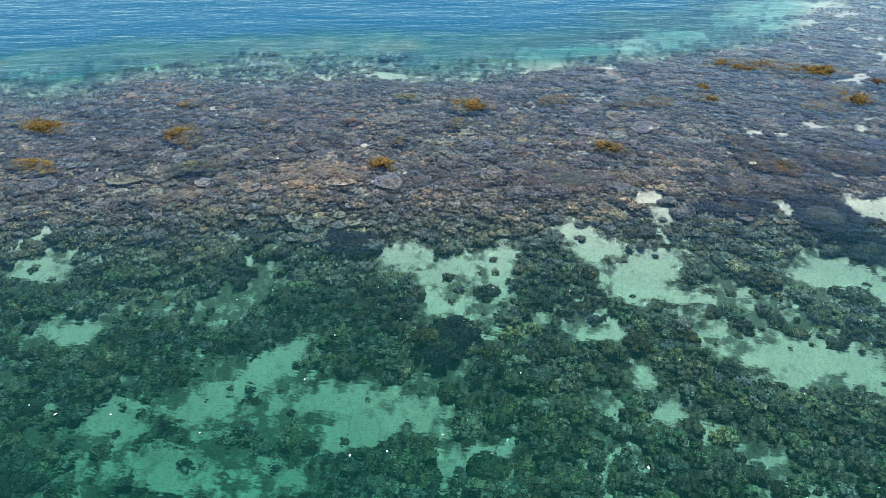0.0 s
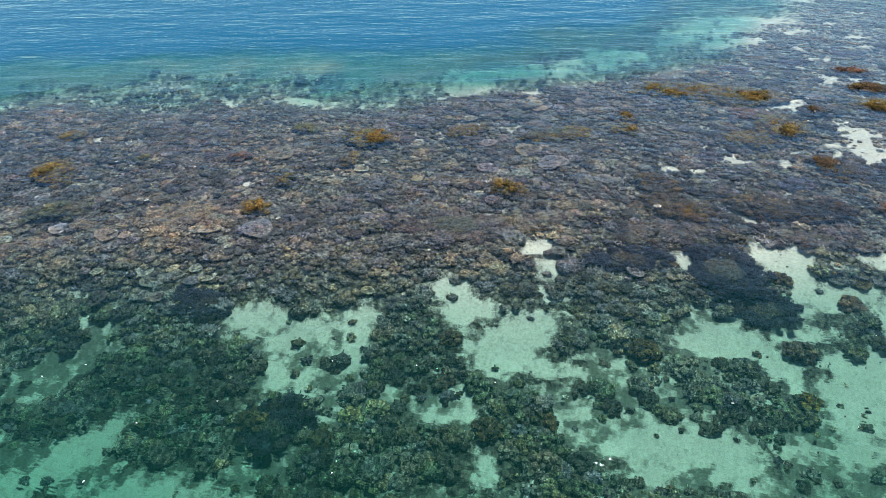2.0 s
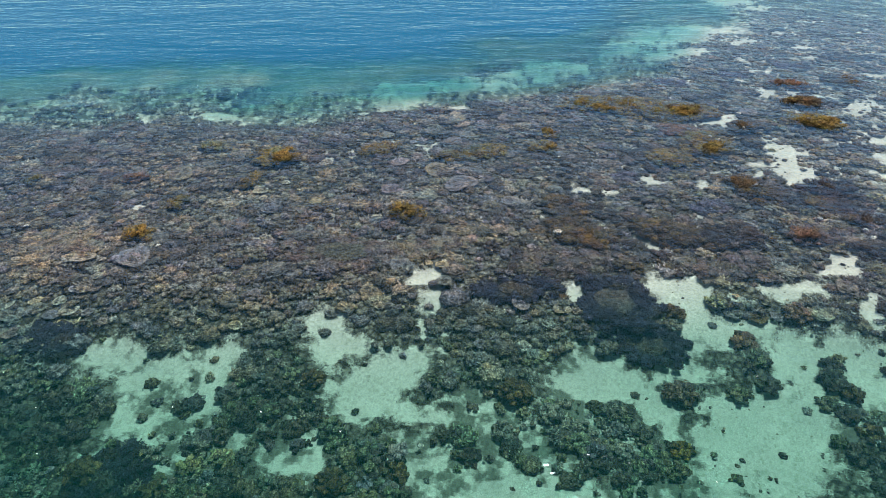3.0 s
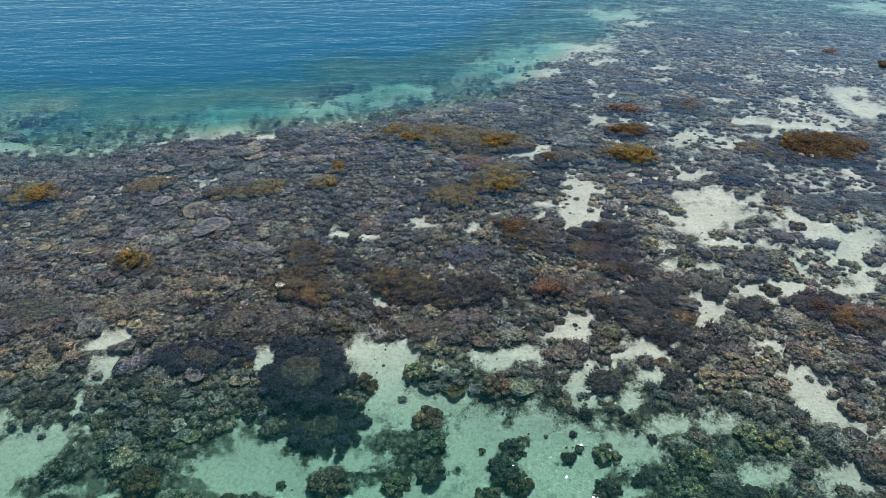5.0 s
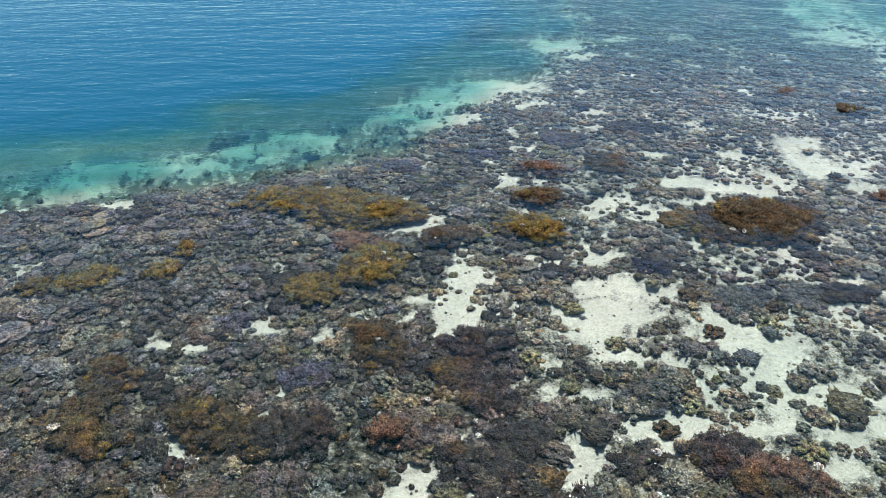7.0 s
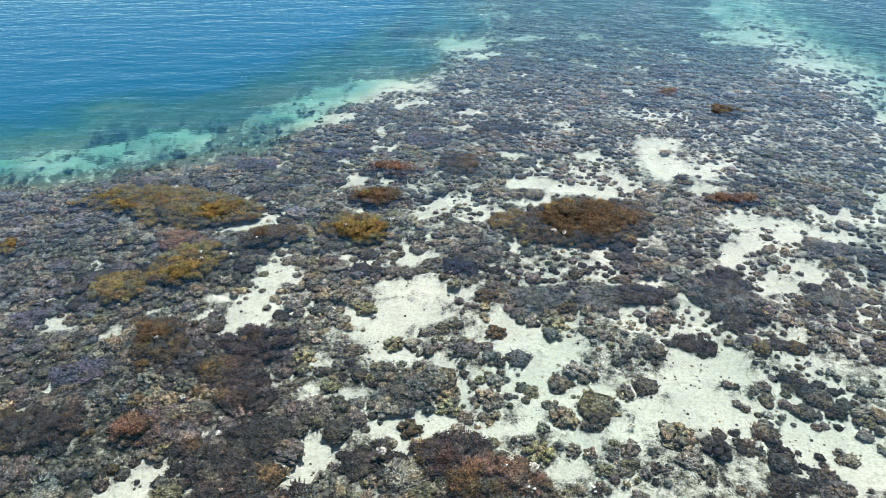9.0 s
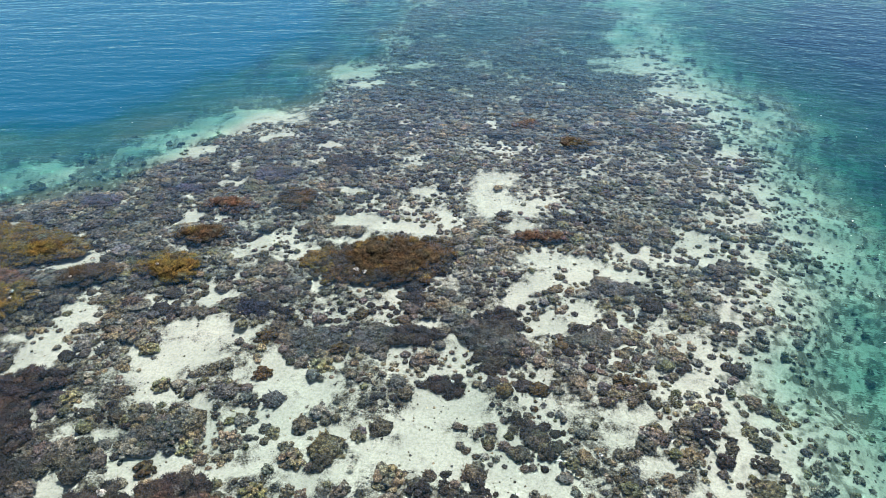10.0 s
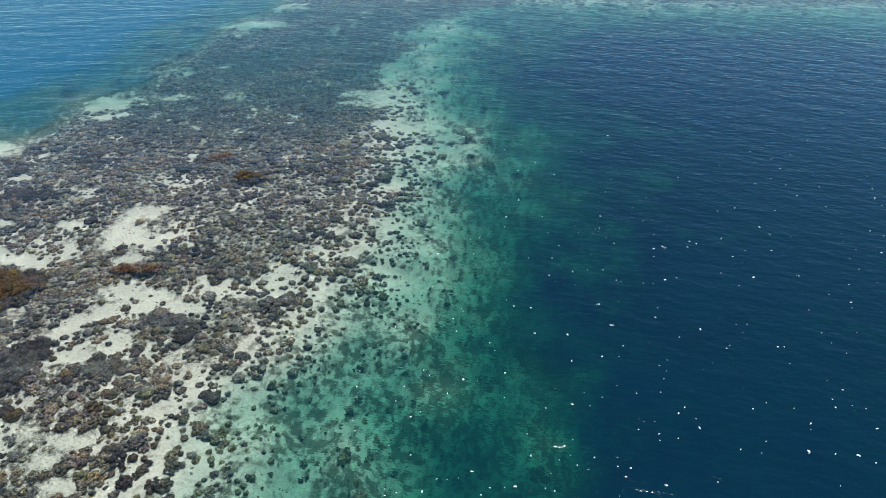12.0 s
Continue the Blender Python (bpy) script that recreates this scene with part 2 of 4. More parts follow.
def big_plate(x, y, rx, ry):
    PLATES.append((x, y, rx, ry))


def pale_lump(x, y):
    LUMPS.append((x, y))


sand_pool(-9.71, 13.57, 0.41, 0.33)
sand_pool(-5.07, 8.21, 1.55, 0.43)
sand_pool(-3.26, 8.08, 0.94, 0.32)
sand_pool(-4.14, 10.15, 0.58, 0.39)
sand_pool(-4.63, 9.58, 0.62, 0.33)
sand_pool(-3.77, 10.66, 0.48, 0.31)
sand_pool(-3.39, 11.22, 0.40, 0.29)
sand_pool(-6.15, 9.11, 0.49, 0.28)
sand_pool(-6.41, 8.61, 0.36, 0.21)
sand_pool(-1.99, 9.82, 1.10, 0.43)
sand_pool(-1.58, 9.07, 0.89, 0.42)
sand_pool(-0.71, 9.41, 0.56, 0.41)
sand_pool(-8.16, 11.58, 0.53, 0.34)
sand_pool(-0.96, 13.91, 0.73, 0.44)
sand_pool(-0.19, 13.42, 0.52, 0.33)
sand_pool(0.67, 13.76, 0.35, 0.39)
sand_pool(1.41, 13.86, 0.36, 0.49)
sand_pool(-0.21, 12.41, 0.18, 0.46)
sand_pool(-0.30, 11.71, 0.23, 0.18)
sand_pool(3.44, 15.04, 0.35, 0.50)
sand_pool(3.77, 14.21, 0.51, 0.51)
sand_pool(4.65, 13.42, 0.82, 0.75)
sand_pool(4.86, 12.79, 0.72, 0.35)
sand_pool(5.63, 12.49, 0.65, 0.25)
sand_pool(5.73, 16.51, 0.45, 0.32)
sand_pool(5.97, 15.80, 0.25, 0.36)
sand_pool(7.02, 10.80, 0.90, 0.42)
sand_pool(7.84, 10.48, 0.65, 0.37)
sand_pool(8.56, 10.25, 0.48, 0.36)
sand_pool(8.70, 9.83, 0.26, 0.37)
sand_pool(3.99, 10.08, 0.27, 0.48)
sand_pool(3.36, 9.49, 0.50, 0.21)
sand_pool(4.42, 9.25, 0.26, 0.32)
sand_pool(3.43, 11.42, 0.50, 0.26)
sand_pool(5.74, 11.33, 0.37, 0.19)
sand_pool(9.30, 13.42, 0.83, 0.33)
sand_pool(9.31, 15.91, 0.27, 0.27)
sand_pool(10.29, 13.13, 0.31, 0.50)
sand_pool(11.54, 15.96, 0.50, 0.73)
sand_pool(0.92, 8.62, 0.43, 0.24)
sand_pool(5.00, 8.65, 0.19, 0.27)
sand_pool(-0.76, 13.95, 0.64, 0.24)
sand_pool(0.32, 13.84, 0.44, 0.22)
sand_pool(1.57, 14.06, 0.32, 0.23)
sand_pool(0.33, 12.25, 0.20, 0.40)
sand_pool(3.64, 15.05, 0.31, 0.42)
sand_pool(4.18, 14.18, 0.50, 0.42)
sand_pool(4.85, 13.37, 0.74, 0.63)
sand_pool(5.48, 13.86, 0.42, 0.33)
sand_pool(5.42, 12.66, 0.46, 0.22)
sand_pool(5.74, 16.61, 0.25, 0.22)
sand_pool(6.05, 16.04, 0.28, 0.26)
sand_pool(11.71, 16.36, 0.47, 0.34)
sand_pool(12.05, 15.22, 0.32, 0.19)
sand_pool(11.67, 14.69, 0.16, 0.28)
sand_pool(13.89, 14.23, 0.73, 0.42)
sand_pool(12.23, 12.64, 1.25, 0.64)
sand_pool(12.31, 11.31, 1.16, 0.81)
sand_pool(11.12, 10.50, 0.60, 0.30)
sand_pool(13.50, 12.45, 0.44, 0.63)
sand_pool(6.99, 10.79, 0.72, 0.33)
sand_pool(7.76, 10.47, 0.76, 0.27)
sand_pool(6.44, 10.48, 0.41, 0.22)
sand_pool(9.12, 13.67, 0.44, 0.25)
sand_pool(9.94, 13.35, 0.43, 0.24)
sand_pool(10.32, 12.64, 0.28, 0.32)
sand_pool(-3.56, 11.06, 0.37, 0.31)
sand_pool(11.67, 13.62, 0.48, 0.25)
sand_pool(11.81, 15.79, 0.66, 0.47)
sand_pool(12.28, 16.44, 0.44, 0.22)
sand_pool(11.49, 15.43, 0.36, 0.22)
sand_pool(12.35, 14.73, 0.52, 0.38)
sand_pool(9.64, 15.85, 0.61, 0.18)
sand_pool(6.12, 16.67, 0.34, 0.19)
sand_pool(6.14, 15.97, 0.26, 0.18)
sand_pool(14.19, 16.11, 0.41, 0.21)
sand_pool(13.82, 14.49, 0.72, 0.30)
sand_pool(14.84, 14.44, 0.61, 0.29)
sand_pool(13.13, 15.95, 0.29, 0.18)
sand_pool(17.64, 16.40, 0.46, 0.19)
sand_pool(17.13, 16.04, 0.34, 0.18)
sand_pool(9.94, 21.12, 0.27, 0.18)
sand_pool(11.15, 20.91, 0.20, 0.15)
sand_pool(12.57, 21.36, 0.28, 0.17)
sand_pool(14.00, 21.15, 0.27, 0.23)
sand_pool(16.09, 22.58, 0.32, 0.21)
sand_pool(15.88, 21.76, 0.13, 0.18)
sand_pool(20.60, 22.95, 0.58, 0.34)
sand_pool(20.83, 22.02, 0.96, 0.57)
sand_pool(20.07, 21.68, 0.46, 0.30)
sand_pool(21.33, 23.09, 0.49, 0.34)
sand_pool(20.25, 21.10, 0.47, 0.18)
sand_pool(22.08, 22.72, 0.49, 0.24)
sand_pool(22.88, 21.11, 0.59, 0.32)
sand_pool(23.75, 20.88, 0.65, 0.25)
sand_pool(24.48, 20.71, 0.58, 0.23)
sand_pool(23.19, 21.73, 0.24, 0.34)
sand_pool(21.84, 20.16, 0.27, 0.33)
sand_pool(19.04, 20.17, 0.22, 0.36)
sand_pool(19.06, 19.45, 0.26, 0.30)
sand_pool(19.72, 19.32, 0.36, 0.20)
sand_pool(19.33, 17.80, 0.35, 0.36)
sand_pool(19.14, 17.15, 0.31, 0.30)
sand_pool(21.21, 18.21, 0.29, 0.20)
sand_pool(20.94, 17.59, 0.26, 0.32)
sand_pool(24.73, 20.20, 0.45, 0.18)
sand_pool(25.16, 19.40, 0.38, 0.18)
sand_pool(23.64, 18.78, 0.39, 0.18)
sand_pool(23.30, 18.32, 0.34, 0.18)
sand_pool(24.78, 18.04, 0.29, 0.23)
sand_pool(24.12, 17.29, 0.38, 0.20)
sand_pool(24.13, 19.34, 0.31, 0.18)
sand_pool(27.93, 20.37, 0.71, 0.33)
sand_pool(28.18, 19.84, 0.62, 0.31)
sand_pool(26.78, 19.72, 0.44, 0.21)
sand_pool(26.10, 18.90, 0.46, 0.25)
sand_pool(27.03, 18.91, 0.58, 0.25)
sand_pool(27.82, 18.61, 0.39, 0.18)
sand_pool(25.52, 18.25, 0.34, 0.18)
sand_pool(24.71, 28.62, 0.87, 0.39)
sand_pool(25.81, 28.26, 0.80, 0.34)
sand_pool(26.82, 27.99, 0.46, 0.30)
sand_pool(24.55, 27.33, 0.59, 0.21)
sand_pool(29.09, 30.51, 0.51, 0.72)
sand_pool(29.94, 31.56, 0.57, 0.48)
sand_pool(29.23, 29.25, 0.44, 0.45)
sand_pool(30.20, 28.18, 0.50, 0.30)
sand_pool(26.89, 30.72, 0.56, 0.23)
sand_pool(24.13, 30.77, 0.28, 0.23)
sand_pool(16.21, 22.55, 0.34, 0.19)
sand_pool(16.03, 21.96, 0.12, 0.15)
sand_pool(17.33, 21.42, 0.35, 0.18)
sand_pool(13.09, 21.33, 0.23, 0.12)
sand_pool(13.98, 21.23, 0.26, 0.18)
sand_pool(11.15, 20.93, 0.13, 0.12)
sand_pool(10.25, 20.92, 0.28, 0.18)
sand_pool(17.18, 18.07, 0.22, 0.18)
sand_pool(17.51, 16.95, 0.37, 0.18)
sand_pool(14.67, 16.95, 0.19, 0.12)
sand_pool(16.47, 16.77, 0.27, 0.18)
sand_pool(22.14, 23.83, 0.39, 0.21)
sand_pool(21.44, 24.40, 0.46, 0.22)
sand_pool(21.10, 26.53, 0.34, 0.20)
sand_pool(25.97, 22.17, 0.41, 0.22)
sand_pool(31.80, 26.01, 0.57, 0.25)
sand_pool(30.60, 25.22, 0.45, 0.24)
sand_pool(30.60, 23.08, 0.37, 0.22)
sand_pool(27.11, 23.05, 0.38, 0.18)
sand_pool(27.80, 20.03, 0.76, 0.39)
sand_pool(27.25, 19.33, 0.67, 0.33)
sand_pool(26.48, 18.67, 0.78, 0.37)
sand_pool(25.57, 18.23, 0.63, 0.21)
sand_pool(31.95, 19.80, 0.49, 0.19)
sand_pool(31.52, 19.17, 0.32, 0.23)
sand_pool(32.27, 18.37, 0.46, 0.21)
sand_pool(24.64, 20.39, 0.56, 0.26)
sand_pool(23.61, 21.32, 0.44, 0.18)
sand_pool(29.29, 29.88, 0.58, 1.04)
sand_pool(29.73, 31.57, 0.74, 0.45)
sand_pool(30.54, 29.12, 0.40, 0.38)
sand_pool(30.60, 26.06, 0.47, 0.24)
sand_pool(30.28, 24.74, 0.51, 0.25)
sand_pool(31.66, 25.46, 0.46, 0.23)
sand_pool(29.36, 23.31, 0.35, 0.19)
sand_pool(28.19, 22.42, 0.46, 0.22)
sand_pool(32.90, 25.49, 0.46, 0.23)
sand_pool(33.70, 26.52, 0.40, 0.19)
sand_pool(31.63, 23.86, 0.36, 0.18)
shoal(4.36, 30.51, 1.08, 1.09)
shoal(6.58, 31.56, 1.36, 1.01)
shoal(8.23, 30.85, 0.87, 0.63)
shoal(11.10, 33.45, 1.35, 0.88)
shoal(16.25, 36.95, 1.42, 1.34)
shoal(18.40, 37.43, 1.44, 1.18)
shoal(17.08, 34.26, 1.19, 0.75)
shoal(6.58, 27.69, 0.66, 0.40)
shoal(3.74, 27.30, 0.39, 0.40)
shoal(-2.31, 27.15, 0.78, 0.40)
shoal(4.46, 30.30, 1.07, 0.92)
shoal(7.11, 30.81, 1.00, 0.74)
shoal(8.83, 32.06, 0.90, 0.52)
shoal(10.98, 33.05, 1.44, 0.85)
shoal(10.47, 31.60, 0.53, 0.40)
shoal(16.30, 37.51, 1.45, 1.25)
shoal(18.78, 38.45, 1.35, 0.99)
shoal(16.39, 34.09, 1.08, 0.52)
shoal(22.94, 44.95, 1.20, 1.12)
shoal(23.58, 42.01, 1.06, 0.49)
shoal(3.33, 27.30, 0.38, 0.40)
shoal(6.48, 27.71, 0.51, 0.40)
shoal(16.30, 36.71, 1.59, 0.83)
shoal(17.60, 38.90, 0.98, 0.60)
shoal(19.42, 38.26, 1.23, 0.58)
shoal(14.77, 35.02, 0.98, 0.54)
shoal(23.25, 43.75, 1.52, 0.58)
shoal(26.47, 45.05, 0.88, 0.44)
shoal(29.45, 45.06, 0.75, 0.53)
shoal(27.42, 60.46, 2.10, 1.11)
shoal(37.63, 44.21, 1.54, 0.68)
shoal(38.39, 57.47, 0.96, 0.57)
shoal(41.71, 58.20, 2.02, 0.88)
shoal(41.84, 47.90, 1.13, 0.50)
shoal(41.28, 40.33, 0.73, 0.50)
shoal(43.17, 38.31, 0.96, 0.64)
shoal(41.27, 58.19, 2.07, 1.02)
shoal(37.39, 45.52, 1.63, 0.82)
shoal(39.57, 40.65, 1.32, 0.87)
shoal(29.13, 65.58, 1.40, 1.11)
shoal(25.56, 61.26, 1.31, 0.97)
sand_pool(12.23, 12.25, 1.23, 0.91)
sand_pool(11.62, 11.29, 0.82, 0.43)
sand_pool(11.85, 12.79, 0.61, 0.39)
sand_pool(10.54, 12.45, 0.29, 0.46)
sand_pool(11.15, 13.64, 0.50, 0.33)
sand_pool(14.14, 14.10, 0.73, 0.46)
sand_pool(14.93, 13.99, 0.76, 0.45)
sand_pool(15.58, 13.37, 0.50, 0.55)
sand_pool(13.37, 13.79, 0.26, 0.44)
sand_pool(11.60, 16.12, 0.25, 0.41)
sand_pool(12.07, 15.36, 0.19, 0.38)
sand_pool(11.66, 14.66, 0.20, 0.41)
sand_pool(12.02, 14.04, 0.21, 0.24)
sand_pool(9.39, 13.74, 0.59, 0.29)
sand_pool(9.66, 13.16, 0.39, 0.24)
sand_pool(14.76, 16.15, 0.29, 0.29)
sand_pool(13.30, 12.21, 0.38, 0.50)
sand_pool(16.24, 13.64, 0.84, 0.40)
sand_pool(15.32, 13.14, 0.72, 0.40)
sand_pool(14.90, 14.00, 1.25, 0.39)
sand_pool(13.59, 13.77, 0.43, 0.49)
sand_pool(15.86, 12.71, 0.70, 0.17)
sand_pool(14.27, 15.96, 0.35, 0.19)
sand_pool(17.62, 16.17, 0.32, 0.24)
sand_pool(17.48, 15.42, 0.26, 0.19)
sand_pool(18.36, 14.08, 0.29, 0.15)
sand_pool(20.52, 15.16, 0.31, 0.24)
sand_pool(20.53, 14.45, 0.21, 0.31)
sand_pool(20.21, 12.88, 0.26, 0.20)
sand_pool(16.88, 14.82, 0.30, 0.20)
sand_pool(17.51, 14.22, 0.34, 0.21)
sand_pool(18.82, 13.00, 0.31, 0.16)
colony("golden", 13.49, 27.14, 2.28, 0.95)
colony("golden", 15.54, 26.74, 0.74, 0.6)
colony("golden", 14.84, 23.92, 0.74, 0.94)
colony("golden", 13.5, 22.85, 0.68, 0.62)
colony("golden", 4.18, 23.66, 0.65, 0.44)
colony("golden", 7.54, 23.4, 0.62, 0.47)
colony("golden", 6.5, 23.09, 0.43, 0.35)
colony("golden", 9.5, 23.66, 0.42, 0.44)
colony("golden", 9.81, 24.7, 0.32, 0.28)
colony("golden", 0.88, 22.94, 0.71, 0.55)
colony("umber", 25.9, 26.05, 1.75, 1.1)
colony("golden", 23.88, 26.19, 0.61, 0.49)
colony("golden", 19.33, 25.73, 0.8, 0.65)
colony("umber", 22.38, 29.91, 0.6, 0.69)
colony("umber", 19.74, 27.48, 0.73, 0.44)
colony("golden", -8.43, 20.37, 0.59, 0.64)
colony("golden", -9.04, 23.06, 0.3, 0.31)
colony("golden", -13.38, 21.18, 0.85, 0.49)
colony("golden", -12.1, 18.2, 0.67, 0.43)
colony("golden", 0.9, 22.76, 0.47, 0.66)
colony("golden", 0.54, 21.41, 0.27, 0.32)
colony("golden", -1.35, 20.08, 0.25, 0.25)
colony("golden", -1.82, 18.37, 0.3, 0.29)
colony("golden", 5.17, 19.48, 0.44, 0.32)
colony("olive", -7.29, 18.19, 0.64, 0.36)
colony("olive", -6.04, 21.36, 0.27, 0.27)
colony("olive", -1.28, 23.68, 0.45, 0.32)
colony("umber", 9.52, 19.63, 0.5, 0.64)
colony("umber", 9.72, 18.12, 0.66, 0.5)
colony("umber", 15.22, 20.84, 0.66, 0.7)
colony("umber", 17.01, 19.71, 0.55, 0.51)
colony("umber", 12.42, 18.4, 0.68, 0.39)
colony("russet", 15.7, 18.19, 0.43, 0.3)
colony("russet", -3.13, 21.51, 0.34, 0.22)
colony("navy", 10.6, 14.4, 0.8, 0.6)
colony("mauve", 9.2, 17.2, 1.0, 0.45)
colony("mauve", 13.2, 16.9, 1.1, 0.5)
colony("black", 17.6, 17.2, 0.9, 0.6)
colony("umber", 32.98, 34.43, 0.77, 0.45)
colony("black", 24.09, 32.84, 0.98, 0.46)
colony("russet", 31.32, 36.44, 0.53, 0.31)
colony("russet", 30.78, 27.34, 0.81, 0.31)
colony("russet", 15.06, 57.21, 0.84, 0.47)
colony("maroon", 14.98, 20.94, 0.62, 0.63)
colony("maroon", 17.45, 20.79, 0.71, 0.59)
colony("maroon", 17.49, 19.43, 0.66, 0.67)
colony("maroon", 13.63, 18.21, 0.83, 0.55)
colony("maroon", 15.64, 18.07, 0.83, 0.5)
colony("maroon", 21.99, 17.58, 0.63, 0.48)
colony("black", 18.17, 17.98, 0.66, 0.63)
colony("black", 10.48, 19.68, 0.46, 0.31)
colony("black", 20.46, 17.48, 0.48, 0.4)
colony("umber", 9.5, 19.88, 0.59, 0.39)
colony("umber", 9.52, 18.8, 0.48, 0.46)
colony("umber", 12.22, 18.5, 0.62, 0.48)
colony("umber", 22.38, 16.94, 0.58, 0.37)
colony("violet", 13.83, 19.94, 0.52, 0.35)
colony("violet", 11.79, 21.8, 0.41, 0.26)
colony("slate", 21.07, 19.29, 0.58, 0.46)
colony("slate", 24.06, 22.48, 0.68, 0.51)
colony("slate", 25.8, 22.56, 0.63, 0.47)
colony("navy", 22.27, 23.79, 0.42, 0.32)
colony("black", 28.97, 23.01, 0.82, 0.67)
colony("black", 27.59, 20.89, 0.52, 0.31)
colony("black", 29.62, 19.49, 0.45, 0.34)
colony("black", 26.69, 22.55, 0.88, 0.37)
colony("black", 28.98, 21.71, 0.56, 0.38)
colony("slate", 31.64, 22.54, 0.74, 0.46)
colony("slate", 32.67, 24.59, 0.83, 0.44)
colony("navy", 7.94, 16.06, 0.83, 0.47)
colony("navy", 10.13, 15.67, 0.81, 0.86)
colony("navy", 0.07, 11.25, 0.61, 0.64)
colony("navy", -2.4, 14.57, 0.65, 0.51)
colony("navy", 10.09, 15.19, 0.7, 0.81)
colony("navy", -0.05, 11.31, 0.42, 0.5)
colony("tan", -3.58, 17.9, 1.02, 0.63)
colony("tan", 7.11, 18.59, 0.76, 0.44)
colony("tan", -5.62, 14.3, 0.45, 0.4)
colony("tan", -4.5, 15.75, 0.27, 0.2)
colony("mauve", 3.5, 17.6, 1.4, 0.75)
colony("dusty", -7.38, 16.54, 0.6, 0.49)
colony("dusty", 5.88, 17.62, 0.65, 0.41)
colony("dusty", -7.08, 10.57, 0.35, 0.41)
colony("russet", 41.97, 67.79, 0.96, 1)
colony("violet", 21.36, 31.94, 0.74, 0.43)
colony("violet", 15.46, 29.88, 0.59, 0.37)
colony("violet", 18.2, 30.91, 0.62, 0.31)
colony("russet", 14.50, 25.08, 0.81, 0.46)
colony("umber", 16.88, 25.37, 0.75, 0.47)
colony("russet", 20.15, 29.49, 0.87, 0.36)
colony("mauve", 21.33, 32.30, 0.85, 0.34)
colony("black", 23.42, 33.07, 0.68, 0.37)
colony("mauve", 20.25, 17.68, 0.59, 0.40)
colony("russet", 22.81, 17.09, 0.78, 0.35)
colony("slate", 28.66, 22.62, 0.77, 0.51)
colony("mauve", 16.25, 18.29, 0.67, 0.35)
colony("umber", 11.96, 18.62, 0.79, 0.39)
colony("black", 10.50, 19.66, 0.66, 0.31)
colony("dusty", 7.32, 18.59, 0.58, 0.36)
big_head("olive", 12.22, 13.10, 0.20, 0.22)
big_head("dark", 12.85, 13.29, 0.29, 0.35)
big_head("golden", 10.59, 11.74, 0.21, 0.24)
big_head("olive", 10.38, 11.27, 0.25, 0.22)
big_head("dark", 14.21, 13.38, 0.18, 0.18)
big_head("umber", 14.49, 13.09, 0.33, 0.25)
big_head("dark", 14.08, 12.52, 0.24, 0.23)
big_head("umber", 14.37, 11.98, 0.35, 0.32)
big_head("dark", 13.90, 11.51, 0.36, 0.30)
big_head("dark", 14.56, 11.60, 0.28, 0.28)
big_head("olive", 16.20, 13.65, 0.15, 0.13)
big_head("dark", 16.07, 12.90, 0.27, 0.14)
big_head("dark", 14.43, 13.83, 0.09, 0.10)
big_head("olive", 12.89, 13.95, 0.24, 0.21)
big_head("olive", 13.89, 12.80, 0.23, 0.20)
big_head("dark", 14.25, 13.27, 0.26, 0.19)
big_head("russet", 11.06, 13.07, 0.4, 0.35)
big_head("umber", 7.65, 13.02, 0.38, 0.41)
big_head("yellow", 1.54, 11.38, 0.33, 0.3)
big_head("yellow", 1.99, 11.6, 0.3, 0.29)
big_head("yellow", 6.93, 9.31, 0.25, 0.22)
big_head("yellow", 5.2, 8.61, 0.23, 0.2)
big_head("umber", 0.97, 10.86, 0.3, 0.29)
big_head("umber", -0.42, 11.25, 0.37, 0.39)
big_head("umber", 5.28, 11.2, 0.3, 0.28)
big_head("umber", 4.16, 10.97, 0.36, 0.34)
big_head("umber", 3.47, 13.37, 0.29, 0.31)
big_head("tan", 18.6, 15.24, 0.5, 0.39)
big_head("tan", 19.22, 15.16, 0.29, 0.23)
big_head("yellow", 18.94, 13.87, 0.26, 0.19)
big_head("yellow", 17.88, 13.39, 0.22, 0.18)
big_head("yellow", 12.52, 15.63, 0.17, 0.15)
big_head("russet", 10.87, 13.05, 0.35, 0.25)
big_head("russet", 14.22, 15.24, 0.42, 0.33)
big_head("russet", 12.77, 14.5, 0.4, 0.33)
big_head("umber", 7.58, 13.08, 0.36, 0.32)
big_head("umber", 11.46, 15.38, 0.21, 0.23)
big_head("yellow", 19.91, 22.12, 0.3, 0.29)
big_head("yellow", 18.69, 20.33, 0.23, 0.26)
big_head("yellow", 24.47, 21.58, 0.39, 0.34)
big_head("yellow", 23.66, 17.67, 0.42, 0.24)
big_head("yellow", 21.91, 18.94, 0.21, 0.17)
big_head("yellow", 20.7, 20.84, 0.18, 0.16)
big_head("tan", 24.27, 18.59, 0.39, 0.3)
big_head("tan", 19.25, 22.55, 0.28, 0.28)
big_head("tan", 12.82, 17.43, 0.17, 0.13)
big_head("tan", 9.17, 18.29, 0.2, 0.15)
big_head("tan", 8.7, 18.12, 0.2, 0.13)
big_head("umber", 22.87, 22.57, 0.34, 0.33)
big_head("umber", 23.05, 21.24, 0.34, 0.25)
big_head("umber", 21.14, 18.33, 0.29, 0.27)
big_head("tan", 26.44, 18.07, 0.44, 0.49)
big_head("tan", 21.9, 19.17, 0.22, 0.26)
big_head("tan", 33.07, 19.17, 0.3, 0.23)
big_head("tan", 33.6, 21.69, 0.22, 0.21)
big_head("tan", 33.06, 18.64, 0.3, 0.21)
big_head("umber", 32.02, 20.87, 0.33, 0.27)
